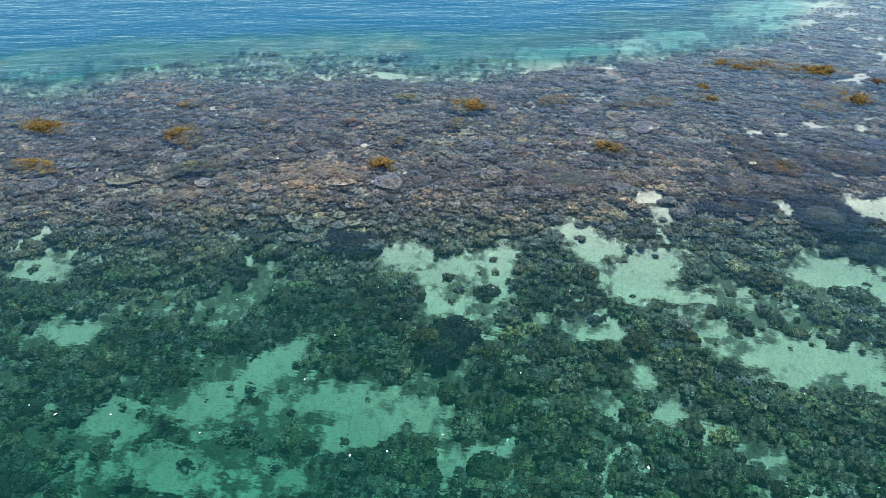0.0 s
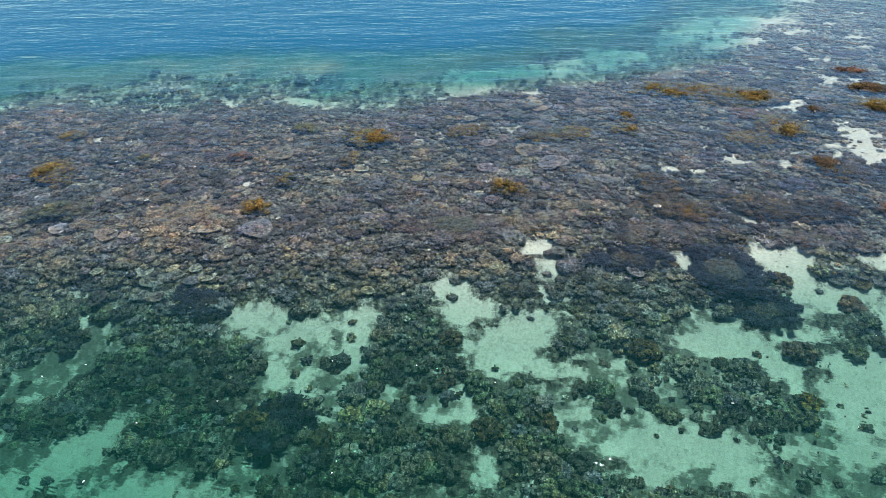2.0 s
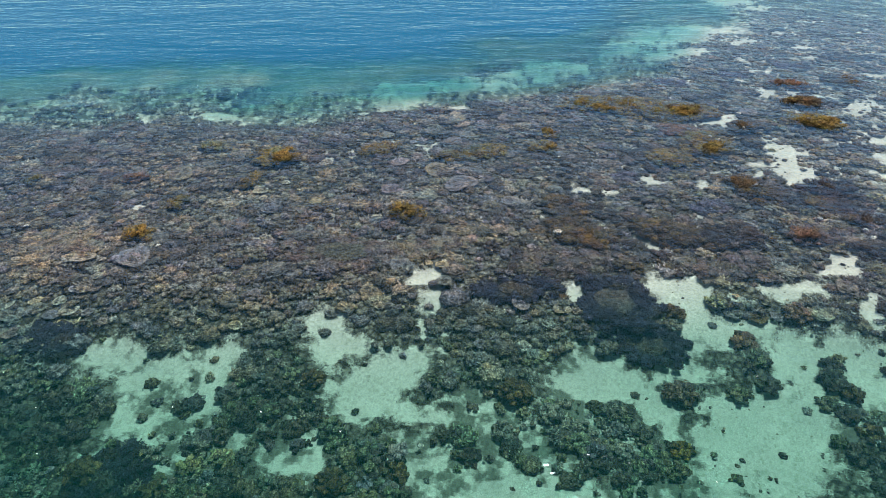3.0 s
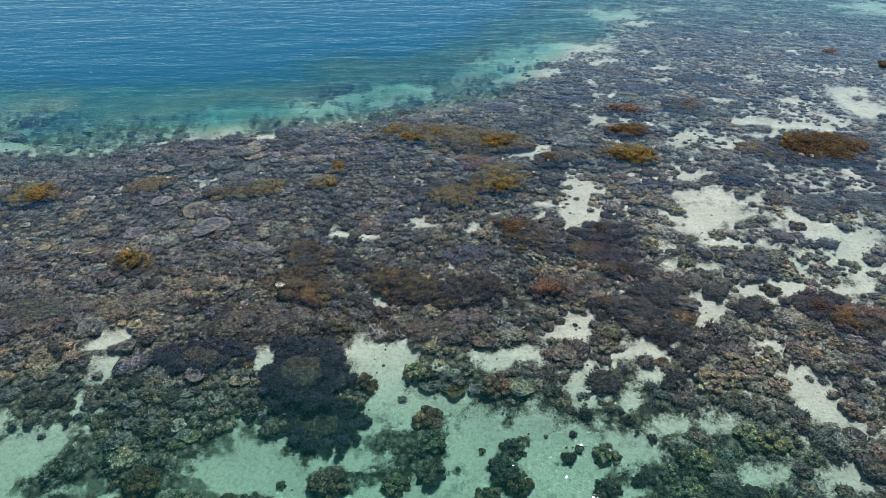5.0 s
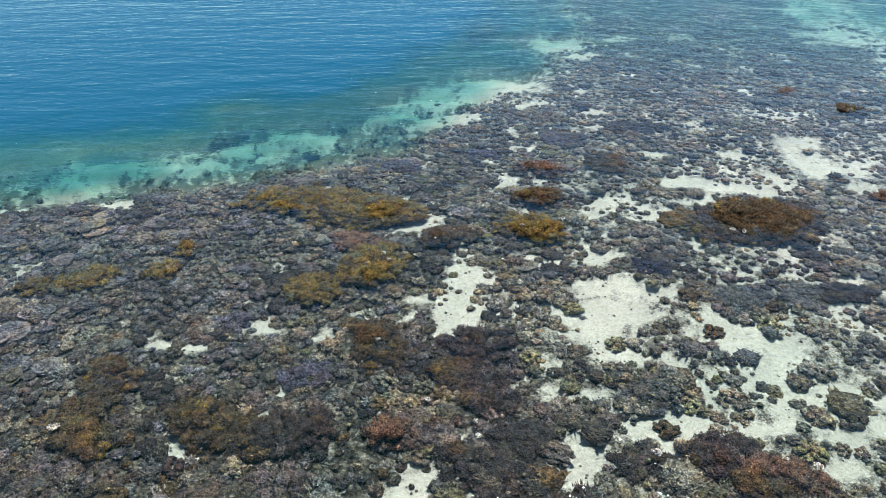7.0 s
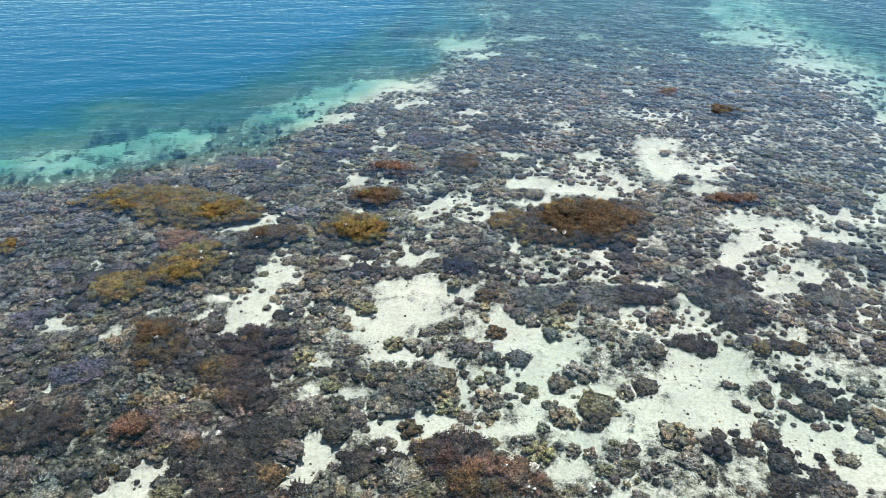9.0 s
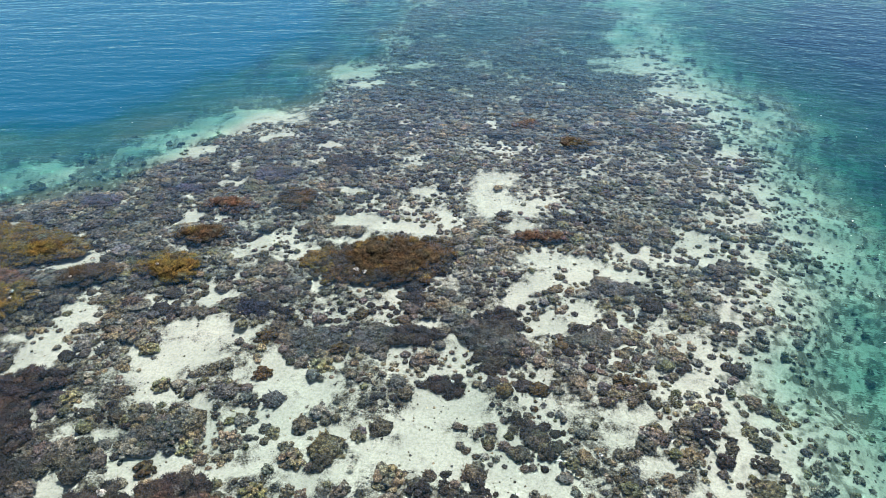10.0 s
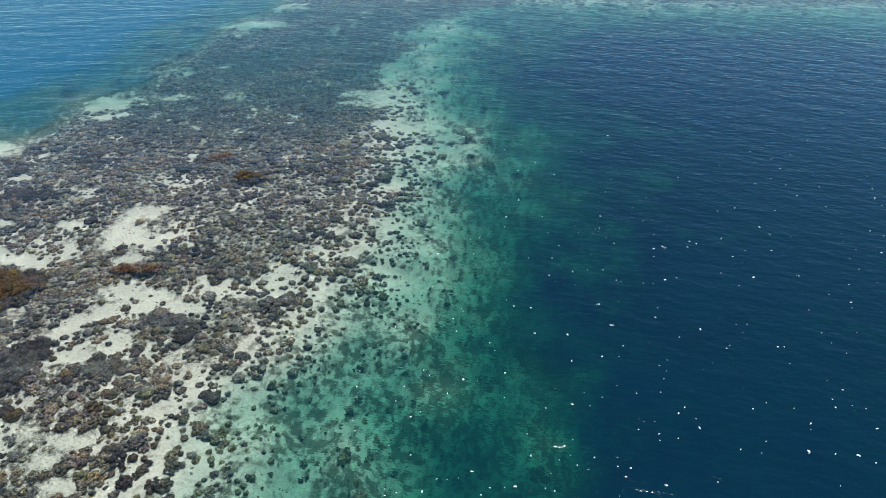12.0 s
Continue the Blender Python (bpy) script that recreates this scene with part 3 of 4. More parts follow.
big_head("umber", 24.92, 22.14, 0.34, 0.26)
big_head("slate", 21.45, 19.24, 0.32, 0.29)
big_head("slate", 35.79, 25.39, 0.54, 0.41)
big_head("olive", 31.53, 17.71, 0.16, 0.16)
big_plate(-11.33, 17.15, 0.51, 0.26)
big_plate(-10.25, 17.76, 0.45, 0.24)
big_plate(-9.22, 17.63, 0.58, 0.34)
big_plate(-1.55, 17.22, 0.48, 0.33)
big_plate(1, 17.1, 0.22, 0.19)
big_plate(6.79, 21.25, 0.41, 0.39)
big_plate(-1.85, 21.78, 0.48, 0.37)
big_plate(6.52, 20.98, 0.41, 0.26)
big_plate(4.67, 20.95, 0.41, 0.29)
big_plate(20.81, 13.69, 0.26, 0.23)
big_plate(7.93, 15.43, 0.29, 0.15)
big_plate(17.72, 25.64, 0.44, 0.28)
big_plate(18.99, 23.97, 0.27, 0.35)
big_plate(6.04, 22.19, 0.55, 0.36)
big_plate(6.58, 21.03, 0.39, 0.28)
big_plate(-4.7, 14.61, 0.29, 0.2)
big_plate(-2.7, 15.21, 0.24, 0.16)
pale_lump(4.55, 24.05)
pale_lump(6.12, 13.76)
pale_lump(5.72, 11.73)
pale_lump(-6.87, 21.27)
pale_lump(-5.05, 18.86)
pale_lump(-1.10, 17.73)
pale_lump(-11.25, 20.29)
pale_lump(9.21, 18.30)
pale_lump(16.73, 26.17)
pale_lump(16.41, 19.00)
pale_lump(17.37, 18.41)
pale_lump(17.39, 18.07)
pale_lump(20.66, 17.50)
pale_lump(15.30, 20.70)
pale_lump(23.49, 17.16)
pale_lump(20.18, 26.24)
pale_lump(19.01, 25.50)
pale_lump(16.03, 24.35)
pale_lump(16.34, 24.91)
pale_lump(15.36, 23.95)
pale_lump(25.46, 23.10)
pale_lump(24.99, 25.43)
pale_lump(25.39, 24.59)
pale_lump(30.71, 37.52)
pale_lump(17.01, 26.59)
pale_lump(16.57, 25.04)
pale_lump(15.18, 24.35)
pale_lump(20.30, 24.10)
pale_lump(9.15, 18.29)
pale_lump(27.84, 20.76)
pale_lump(23.09, 17.45)
pale_lump(20.30, 26.22)
pale_lump(25.54, 24.57)
pale_lump(25.25, 25.29)
pale_lump(35.08, 22.69)
pale_lump(25.60, 18.37)
pale_lump(14.27, 11.71)
pale_lump(3.19, 23.09)
pale_lump(4.54, 24.14)
pale_lump(16.41, 19.00)
pale_lump(17.42, 18.07)
pale_lump(20.67, 17.51)
pale_lump(9.22, 18.24)
pale_lump(6.20, 17.05)


# Corals keep their own width away from open sand.
WIDE_POOLS = [(x, y, 1.08 * rx + (min(0.2, 0.22 * rx) if y > 15 else 0.26), 1.08 * ry + (min(0.17, 0.3 * ry) if y > 15 else 0.22)) for x, y, rx, ry in POOLS]


def within(spots, x, y, wobble=0.45, grow=1.0):
    """How far inside the nearest of some ovals a place is: above 0 inside, with ragged edges."""
    best = np.full(np.shape(x), -9.0)
    edge = wobble * (rough(x, y, 0.7, 51) - 0.5) * 2.6
    for cx, cy, rx, ry in spots:
        near = (np.abs(x - cx) < 3 * rx + 1) & (np.abs(y - cy) < 3 * ry + 1)
        wide = grow[near] if np.ndim(grow) else grow
        r = np.hypot((x[near] - cx) / (rx * wide), (y[near] - cy) / (ry * wide))
        best[near] = np.maximum(best[near], 1 - r + edge[near])
    return best


def crowding(x, y):
    """The share of the seabed that coral covers, from 0 to 1."""
    x, y = np.asarray(x, float), np.asarray(y, float)
    far, basin = from_edges(x, y)
    c = np.interp(x, (-15, 9, 14, 19, 24, 33), (0.98, 0.98, 0.93, 0.84, 0.75, 0.74))
    c = c + (0.92 - c) * ramp(y, 26, 33)
    c = c + (0.97 - c) * ramp(y, 38, 46)
    c = c + (0.74 - c) * ramp(15.8 - y, 0, 2) * (1 - ramp(x, 20, 25))
    slope = 1 - ramp(basin, 3.0, 6.0)
    c = c + (0.64 - c) * slope
    c = c + (0.8 - c) * (1 - ramp(far, -0.5, 1.0))
    c = c - (0.05 + 0.25 * ramp(x, 1, 6)) * (1 - ramp(far, -4.0, -0.5))
    return np.clip(c, 0.2, 0.98)


def is_coral(x, y):
    """True where coral stands rather than open sand."""
    lagoon = ramp(15.5 - y, 0, 2) * (1 - ramp(x, 15, 20))
    patch = rough(x, y, 1.15, 41) * (1 - 0.4 * lagoon) + rough(x, y, 0.5, 43) * 0.4 * lagoon
    patch = patch + (rough(x, y, 0.7, 48) - patch) * 0.6 * ramp(x, 21, 26) * (1 - ramp(y, 32, 36))
    slope = 1 - ramp(from_edges(x, y)[1], 3.0, 6.5)
    patch = patch * (1 - 0.6 * slope) + rough(x, y, 0.55, 47) * 0.6 * slope
    level = np.interp(crowding(x, y), (0.2, 0.35, 0.66, 0.86, 0.97), (0.62, 0.555, 0.44, 0.34, 0.17))
    return (patch > level) & (within(WIDE_POOLS, x, y, 0.4) < 0) & (within(SHOALS, x, y, 0.5, 1.05) < 0)


def grid_axis(low, high, step, reach):
    inner = np.arange(low, high + step, step)
    out, s = [], step
    v = inner[-1]
    while v < reach:
        s *= 1.28
        v += s
        out.append(v)
    left, s, v = [], step, inner[0]
    while v > -reach:
        s *= 1.28
        v -= s
        left.append(v)
    return np.array(left[::-1] + list(inner) + out)


def fill_mesh(name, verts, tris, smooth=True):
    mesh = bpy.data.meshes.new(name)
    verts, tris = np.asarray(verts, np.float32), np.asarray(tris, np.int32)
    size = tris.shape[1]
    mesh.vertices.add(len(verts))
    mesh.vertices.foreach_set("co", verts.ravel())
    mesh.loops.add(tris.size)
    mesh.loops.foreach_set("vertex_index", tris.ravel())
    mesh.polygons.add(len(tris))
    mesh.polygons.foreach_set("loop_start", np.arange(0, tris.size, size, dtype=np.int32))
    mesh.polygons.foreach_set("use_smooth", np.full(len(tris), smooth))
    mesh.update(calc_edges=True)
    return mesh


def give(mesh, name, values, kind="FLOAT"):
    a = mesh.attributes.new(name, kind, "POINT")
    a.data.foreach_set("value" if kind == "FLOAT" else "color", np.asarray(values, np.float32).ravel())


def sheet(name, xs, ys, z_of):
    gx, gy = np.meshgrid(xs, ys)
    x, y = gx.ravel(), gy.ravel()
    n, m = len(xs), len(ys)
    i = (np.arange(m - 1)[:, None] * n + np.arange(n - 1)[None, :]).ravel()
    mesh = fill_mesh(name, np.c_[x, y, z_of(x, y)], np.c_[i, i + 1, i + n + 1, i + n])
    return mesh, x, y


def bed_height(x, y):
    hump = 0.16 * ramp(rough(x, y, 1.15, 41), 0.3, 0.65) + 0.05 * (rough(x, y, 0.7, 61) - 0.5)
    return -depth_of(x, y) + hump * (within(POOLS, x, y) < 0.1) + 0.4 * ramp(within(SHOALS, x, y, 0.3), -0.4, 0.4) * ramp(depth_of(x, y), 0.8, 1.4)


BED_X, BED_Y = grid_axis(-22, 64, 0.28, 2600), grid_axis(-6, 72, 0.28, 2600)
bed_mesh, bx, by = sheet("seabed", BED_X, BED_Y, bed_height)
BED_Z = np.empty(len(bx) * 3, np.float32)
bed_mesh.vertices.foreach_get("co", BED_Z)
BED_Z = BED_Z[2::3].reshape(len(BED_Y), len(BED_X))
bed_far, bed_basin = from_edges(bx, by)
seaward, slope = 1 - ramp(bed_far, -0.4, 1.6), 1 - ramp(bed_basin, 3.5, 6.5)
turf = ramp(rough(bx, by, 1.15, 41) - np.interp(crowding(bx, by), (0.2, 0.35, 0.66, 0.86, 0.97), (0.62, 0.56, 0.46, 0.35, 0.17)), -0.05, 0.14)
turf = turf * (1 - 0.34 * ramp(bx, 15, 23) * (1 - ramp(by, 34, 42))) * (1 - np.maximum(seaward, slope))
bare = np.maximum(ramp(within(POOLS, bx, by, 0.5) - 0.5 * (rough(bx, by, 0.9, 139) - 0.45) * (by < 15.5), -0.3, 0.35), ramp(within(SHOALS, bx, by, 0.7), -0.45, 0.25) * (1 - 0.5 * ramp(bed_far, 1.0, 3.0)))
give(bed_mesh, "rock", turf * (1 - bare))
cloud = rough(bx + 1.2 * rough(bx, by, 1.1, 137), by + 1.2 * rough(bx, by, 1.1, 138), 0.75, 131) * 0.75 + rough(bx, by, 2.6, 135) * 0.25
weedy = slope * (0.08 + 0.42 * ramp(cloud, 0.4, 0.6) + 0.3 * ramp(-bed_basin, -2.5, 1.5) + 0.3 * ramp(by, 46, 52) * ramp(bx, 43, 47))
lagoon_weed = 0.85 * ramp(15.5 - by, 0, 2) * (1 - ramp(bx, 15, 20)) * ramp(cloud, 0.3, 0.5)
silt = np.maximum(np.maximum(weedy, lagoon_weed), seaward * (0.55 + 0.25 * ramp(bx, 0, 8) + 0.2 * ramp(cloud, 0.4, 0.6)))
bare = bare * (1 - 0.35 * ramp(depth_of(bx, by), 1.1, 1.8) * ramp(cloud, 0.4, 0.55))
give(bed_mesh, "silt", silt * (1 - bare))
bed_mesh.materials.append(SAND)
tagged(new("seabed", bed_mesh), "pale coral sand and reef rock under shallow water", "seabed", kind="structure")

sea_mesh, wx, wy = sheet("water", grid_axis(-22, 66, 0.5, 2600), grid_axis(-6, 76, 0.5, 2600), lambda x, y: np.zeros(len(x)))
give(sea_mesh, "depth", np.clip(depth_of(wx, wy) - 0.3 * ramp(within(SHOALS, wx, wy, 0.3), -0.4, 0.4) * ramp(depth_of(wx, wy), 0.8, 1.4), 0, 7))
give(sea_mesh, "algae", np.maximum((1 - ramp(wx, 17, 25)) * (1 - ramp(wy, 18, 22)), 0.28 * ramp(wx, 39, 42) * (1 - ramp(wx, 46, 53)) * (1 - ramp(wy, 26, 38))))
give(sea_mesh, "open_sea", (from_edges(wx, wy)[0] < 0) * 1.0)
sea_mesh.materials.append(WATER)
water = new("water", sea_mesh)
water.visible_shadow = False
tagged(water, "clear rippled turquoise sea over the reef", "water", kind="structure")

# ---- corals ----
TONES = dict(golden=(0.225, 0.15, 0.03), umber=(0.12, 0.078, 0.034), russet=(0.2, 0.115, 0.075), maroon=(0.075, 0.052, 0.045),
             black=(0.05, 0.041, 0.037), violet=(0.12, 0.106, 0.15), slate=(0.138, 0.134, 0.126), navy=(0.03, 0.03, 0.052),
             tan=(0.3, 0.243, 0.168), dusty=(0.23, 0.185, 0.15), yellow=(0.31, 0.28, 0.155), olive=(0.175, 0.165, 0.096), moss=(0.155, 0.175, 0.108),
             grey=(0.238, 0.225, 0.19), brown=(0.188, 0.16, 0.118), dark=(0.088, 0.076, 0.059), lilac=(0.183, 0.166, 0.18), mauve=(0.155, 0.124, 0.115))


def ball(level):
    bm = bmesh.new()
    bmesh.ops.create_icosphere(bm, subdivisions=level, radius=1.0)
    v, f = np.array([q.co[:] for q in bm.verts]), np.array([[q.index for q in p.verts] for p in bm.faces])
    bm.free()
    return v, f


def cut_below(v, f, low):
    f = f[v[f][:, :, 2].max(axis=1) > low]
    used, back = np.unique(f, return_inverse=True)
    return v[used], back.reshape(-1, 3)


def boulder_shape(seed, level):
    """A lobed dome: knobs grown together."""
    rng = np.random.default_rng(seed)
    v, f = ball(level)
    count = rng.integers(11, 22)
    way = rng.normal(size=(count, 3))
    way[:, 2] = np.abs(way[:, 2]) * 0.8
    way /= np.linalg.norm(way, axis=1)[:, None]
    knob = np.exp(-(1 - v @ way.T) / rng.uniform(0.025, 0.06, count)) * rng.uniform(0.2, 0.36, count)
    r = 0.68 + knob.max(axis=1) + 0.05 * rng.normal(size=len(v))
    out = v * r[:, None]
    out[:, 2] *= rng.uniform(0.55, 0.8)
    tip = np.clip(knob.max(axis=1) * 1.4, 0, 1) * 0.6
    keep, faces = cut_below(np.c_[out, tip], f, -0.28)
    return keep[:, :3], faces, keep[:, 3]


def cluster_shape(seed, count, level=1):
    """A cauliflower-like head: many knobs grown out of one foot."""
    rng = np.random.default_rng(seed)
    v, f = ball(level)
    verts, faces, tips, at = [], [], [], 0
    for k in range(count):
        up = 1 - (k + 0.5) / count * 1.05
        a = k * 2.39996 + rng.uniform(-0.3, 0.3)
        flat = math.sqrt(max(0.0, 1 - up * up))
        way = np.array([math.cos(a) * flat, math.sin(a) * flat, up * 0.75])
        spot = way * rng.uniform(0.52, 0.84)
        size = rng.uniform(0.2, 0.36) * (1.25 if count < 12 else 1.0)
        knob = v * size * (1 + 0.12 * rng.normal(size=(len(v), 1))) * np.array([1, 1, rng.uniform(0.7, 1.0)]) + spot
        keep = (v[f].mean(axis=1) @ way) > -0.3
        used, back = np.unique(f[keep], return_inverse=True)
        verts.append(knob[used])
        faces.append(back.reshape(-1, 3) + at)
        tips.append(np.clip(v[used] @ way, 0, 1) * rng.uniform(0.1, 0.7))
        at += len(used)
    return np.concatenate(verts), np.concatenate(faces), np.concatenate(tips)


def bush_shape(seed, fingers, joints):
    """A thicket of upward fingers on a low mound."""
    rng = np.random.default_rng(seed)
    v, f = ball(1)
    core = v * np.array([0.74, 0.74, 0.3]) * (1 + 0.08 * rng.normal(size=(len(v), 1)))
    core, f = cut_below(core, f, -0.2)
    verts, faces, tips, at = [core], [f], [np.zeros(len(core))], len(core)
    for _ in range(fingers):
        a, r = rng.uniform(0, 6.283), math.sqrt(rng.uniform(0, 1)) * 0.92
        foot = np.array([r * math.cos(a) * 0.85, r * math.sin(a) * 0.85, 0.25 * math.sqrt(max(0.0, 1 - r * r)) - 0.04])
        lean = np.array([math.cos(a) * r * 0.75 + rng.normal() * 0.22, math.sin(a) * r * 0.75 + rng.normal() * 0.22, rng.uniform(0.7, 1.1)])
        lean *= rng.uniform(0.18, 0.38) / np.linalg.norm(lean)
        wide = rng.uniform(0.04, 0.07) * (1.15 if fingers > 50 else 1.6)
        rings = [(0.0, 1.0), (0.55, 0.85)] if joints > 1 else [(0.0, 1.0)]
        pts, tip = [], []
        for part_way, fat in rings:
            for k in range(3):
                b = a + k * 2.094 + part_way
                pts.append(foot + lean * part_way + wide * fat * np.array([math.cos(b), math.sin(b), 0]))
                tip.append(part_way * 0.6)
        pts.append(foot + lean)
        tip.append(1.0)
        tri = []
        for ring in range(len(rings) - 1):
            for k in range(3):
                p, q = ring * 3 + k, ring * 3 + (k + 1) % 3
                tri += [(p, q, q + 3), (p, q + 3, p + 3)]
        top = len(pts) - 1
        tri += [(top - 3 + k, top - 3 + (k + 1) % 3, top) for k in range(3)]
        verts.append(np.array(pts))
        faces.append(np.array(tri) + at)
        tips.append(np.array(tip))
        at += len(pts)
    return np.concatenate(verts), np.concatenate(faces), np.concatenate(tips)


def plate_shape(seed, tiers, around):
    """Flat scalloped plates on a short foot, one above the other."""
    rng = np.random.default_rng(seed)
    verts, faces, tips, at = [], [], [], 0
    for tier in range(tiers):
        a = np.linspace(0, 2 * math.pi, around, endpoint=False)
        rim = 1 + 0.1 * np.sin(a * rng.integers(2, 5) + rng.uniform(0, 6)) + 0.05 * rng.normal(size=around)
        size = 1.0 if tier == 0 else rng.uniform(0.45, 0.75)
        cx, cy = (0, 0) if tier == 0 else rng.uniform(-0.4, 0.4, 2)
        z = 0.2 + 0.12 * tier
        tx, ty = rng.normal(0, 0.07, 2)
        rows = []
        for share, lift in ((0.16, -0.24), (0.9, -0.03), (1.0, 0.03), (0.94, 0.05), (0.55, 0.0)):
            x, y = size * rim * share * np.cos(a), size * rim * share * np.sin(a)
            rows.append(np.c_[x + cx, y + cy, z + lift + x * tx + y * ty + 0.012 * rng.normal(size=around)])
        pts = np.concatenate(rows + [np.array([[cx, cy, z - 0.02]])])
        tri = []
        for ring in range(4):
            for k in range(around):
                p, q = ring * around + k, ring * around + (k + 1) % around
                tri += [(p, q, q + around), (p, q + around, p + around)]
        tri += [(4 * around + k, 4 * around + (k + 1) % around, 5 * around) for k in range(around)]
        tip = np.zeros(len(pts))
        tip[2 * around:4 * around] = 0.55
        verts.append(pts)
        faces.append(np.array(tri) + at)
        tips.append(tip)
        at += len(pts)
    return np.concatenate(verts), np.concatenate(faces), np.concatenate(tips)


BOULDER_NEAR = [cluster_shape(100 + k, 9 + k, 2) for k in range(9)]
BOULDER_CLOSE = [cluster_shape(160 + k, 8 + k % 5) for k in range(12)]
BOULDER_MID = [boulder_shape(120 + k, 2) for k in range(10)]
BOULDER_FAR = [boulder_shape(140 + k, 1) for k in range(8)]
BUSH_NEAR = [bush_shape(200 + k, 58, 1) for k in range(7)]
BUSH_MID = [bush_shape(220 + k, 15, 1) for k in range(8)]
BUSH_FAR = [bush_shape(240 + k, 10, 1) for k in range(6)]
PLATE_NEAR = [plate_shape(300 + k, 1 + k % 3, 22) for k in range(8)]
PLATE_MID = [plate_shape(320 + k, 1 + k % 2, 12) for k in range(6)]


def shared_meshes(name, shapes):
    out = []
    for v, f, tip in shapes:
        mesh = fill_mesh(name, v, f)
        give(mesh, "tip", tip)
        mesh.materials.append(CORAL)
        out.append(mesh)
    return out


HEAD_MESHES, BUSH_MESHES, PLATE_MESHES = shared_meshes("boulder_coral", BOULDER_NEAR), shared_meshes("branching_coral", BUSH_NEAR), shared_meshes("table_coral", PLATE_NEAR)


HEAD_FOOT = shared_meshes("rock_base", [boulder_shape(400, 2)])[0]
KNOBS = shared_meshes("knob", [boulder_shape(410 + k, 2) for k in range(5)])
DISCS = shared_meshes("plate", [plate_shape(420 + k, 1, 26) for k in range(5)])


def height_at(x, y):
    """The seabed under a place, between the corners of its sheet."""
    i, j = np.searchsorted(BED_X, x) - 1, np.searchsorted(BED_Y, y) - 1
    a, b = (x - BED_X[i]) / (BED_X[i + 1] - BED_X[i]), (y - BED_Y[j]) / (BED_Y[j + 1] - BED_Y[j])
    z = BED_Z
    return float((z[j, i] * (1 - a) + z[j, i + 1] * a) * (1 - b) + (z[j + 1, i] * (1 - a) + z[j + 1, i + 1] * a) * b)


def put(name, mesh, x, y, z, size, tone, rng, parent=None):
    ob = new(name, mesh)
    spin = rng.uniform(0, 360)
    m = Matrix.LocRotScale((x, y, z), Euler((radians(rng.normal(0, 5)), radians(rng.normal(0, 5)), radians(spin))), size)
    if parent:
        ob.parent = parent
        m = Matrix.Translation((-parent.location.x, -parent.location.y, -parent.location.z)) @ m
    ob.matrix_basis = m
    shade = rng.uniform(0.72, 1.3)
    ob.color = (*[min(1.0, c * shade * rng.uniform(0.92, 1.08)) for c in TONES[tone]], 1)
    return ob


LOOKS = dict(golden="golden-brown", umber="dark umber-brown", russet="reddish brown", maroon="dull maroon", black="almost black", violet="violet-tinged",
             slate="slate-grey", navy="deep navy-blue", tan="pale tan", dusty="dusty pink-brown", yellow="yellowish", olive="olive-green", moss="mossy green",
             grey="grey", brown="brown", dark="dark brown", lilac="lilac-grey", mauve="dull mauve-brown")
rng = np.random.default_rng(7)

# Large thickets, each of many clumps grown together.
kept = []
for tone, x, y, rx, ry in COLONIES:
    if any(abs(x - a) < 0.5 * (rx + c) * 0.6 and abs(y - b) < 0.5 * (ry + d) * 0.6 for a, b, c, d in kept):
        continue
    kept.append((x, y, rx, ry))
    flat = tone in ("tan", "dusty", "slate", "black", "mauve", "navy", "violet")
    rx, ry = rx * 1.15, ry * 1.15
    base = max(height_at(x + a * rx * 0.6, y + b * ry * 0.6) for a, b in ((0, 0), (1, 0), (-1, 0), (0, 1), (0, -1)))
    thing = new("coral_thicket")
    thing.location = (x, y, base)
    step = 0.21
    foot = put("rock_base", HEAD_FOOT, x, y, base - 0.02, (rx * 0.8, ry * 0.8, 0.16), "dark", rng, thing)
    foot.matrix_basis = Matrix.LocRotScale((0, 0, -0.03), None, (rx * 0.7, ry * 0.7, 0.2))
    tagged(foot, "dark dead coral rock")
    cousins = dict(golden=("umber", "golden", "golden", "olive"), umber=("umber", "umber", "dark", "golden"), maroon=("umber", "maroon", "mauve", "black"), black=("dark", "maroon", "black"),
                   navy=("navy", "navy", "black"), tan=("tan", "dusty"), dusty=("dusty", "mauve", "tan"), mauve=("mauve", "brown", "maroon"))
    lean = rng.normal(0, 0.3, 2)[0]
    for iy in range(-18, 19):
        for ix in range(-24, 25):
            px, py = x + (ix + 0.5 * (iy % 2)) * step + rng.uniform(-0.09, 0.09), y + iy * step * 0.87 + rng.uniform(-0.09, 0.09)
            inside = 1 - math.hypot((px - x) / rx, (py - y + lean * (px - x) * ry / rx) / ry)
            if inside < -0.6 or inside + 0.85 * (float(rough(px, py, 0.8, 71)) - 0.5) + rng.normal(0, 0.07) < 0 and not (ix == 0 and iy == 0):
                continue
            r = rng.uniform(0.14, 0.26) * (1.0 if inside > 0.1 else 0.8)
            tall = r * (0.7 if flat else rng.uniform(0.85, 1.35))
            ground = max(height_at(px, py), base - 0.1)
            shade = cousins[tone][rng.integers(len(cousins[tone]))] if tone in cousins and rng.uniform() < 0.3 else tone
            put("clump", BUSH_MESHES[rng.integers(len(BUSH_MESHES))], px, py, ground + (0.03 if flat else 0.16 if tone in ("golden", "umber") and rx > 0.8 else 0.09) + (0.08 if flat else 0.22 + 0.12 * (rx > 1.4)) * max(0.0, min(inside, 0.5)), (r * rng.uniform(0.9, 1.3), r, tall), shade, rng, thing)
    tagged(thing, f"{LOOKS[tone]} branching coral thicket of many clumps on the reef", "coral", group=f"{LOOKS[tone]} coral thickets")

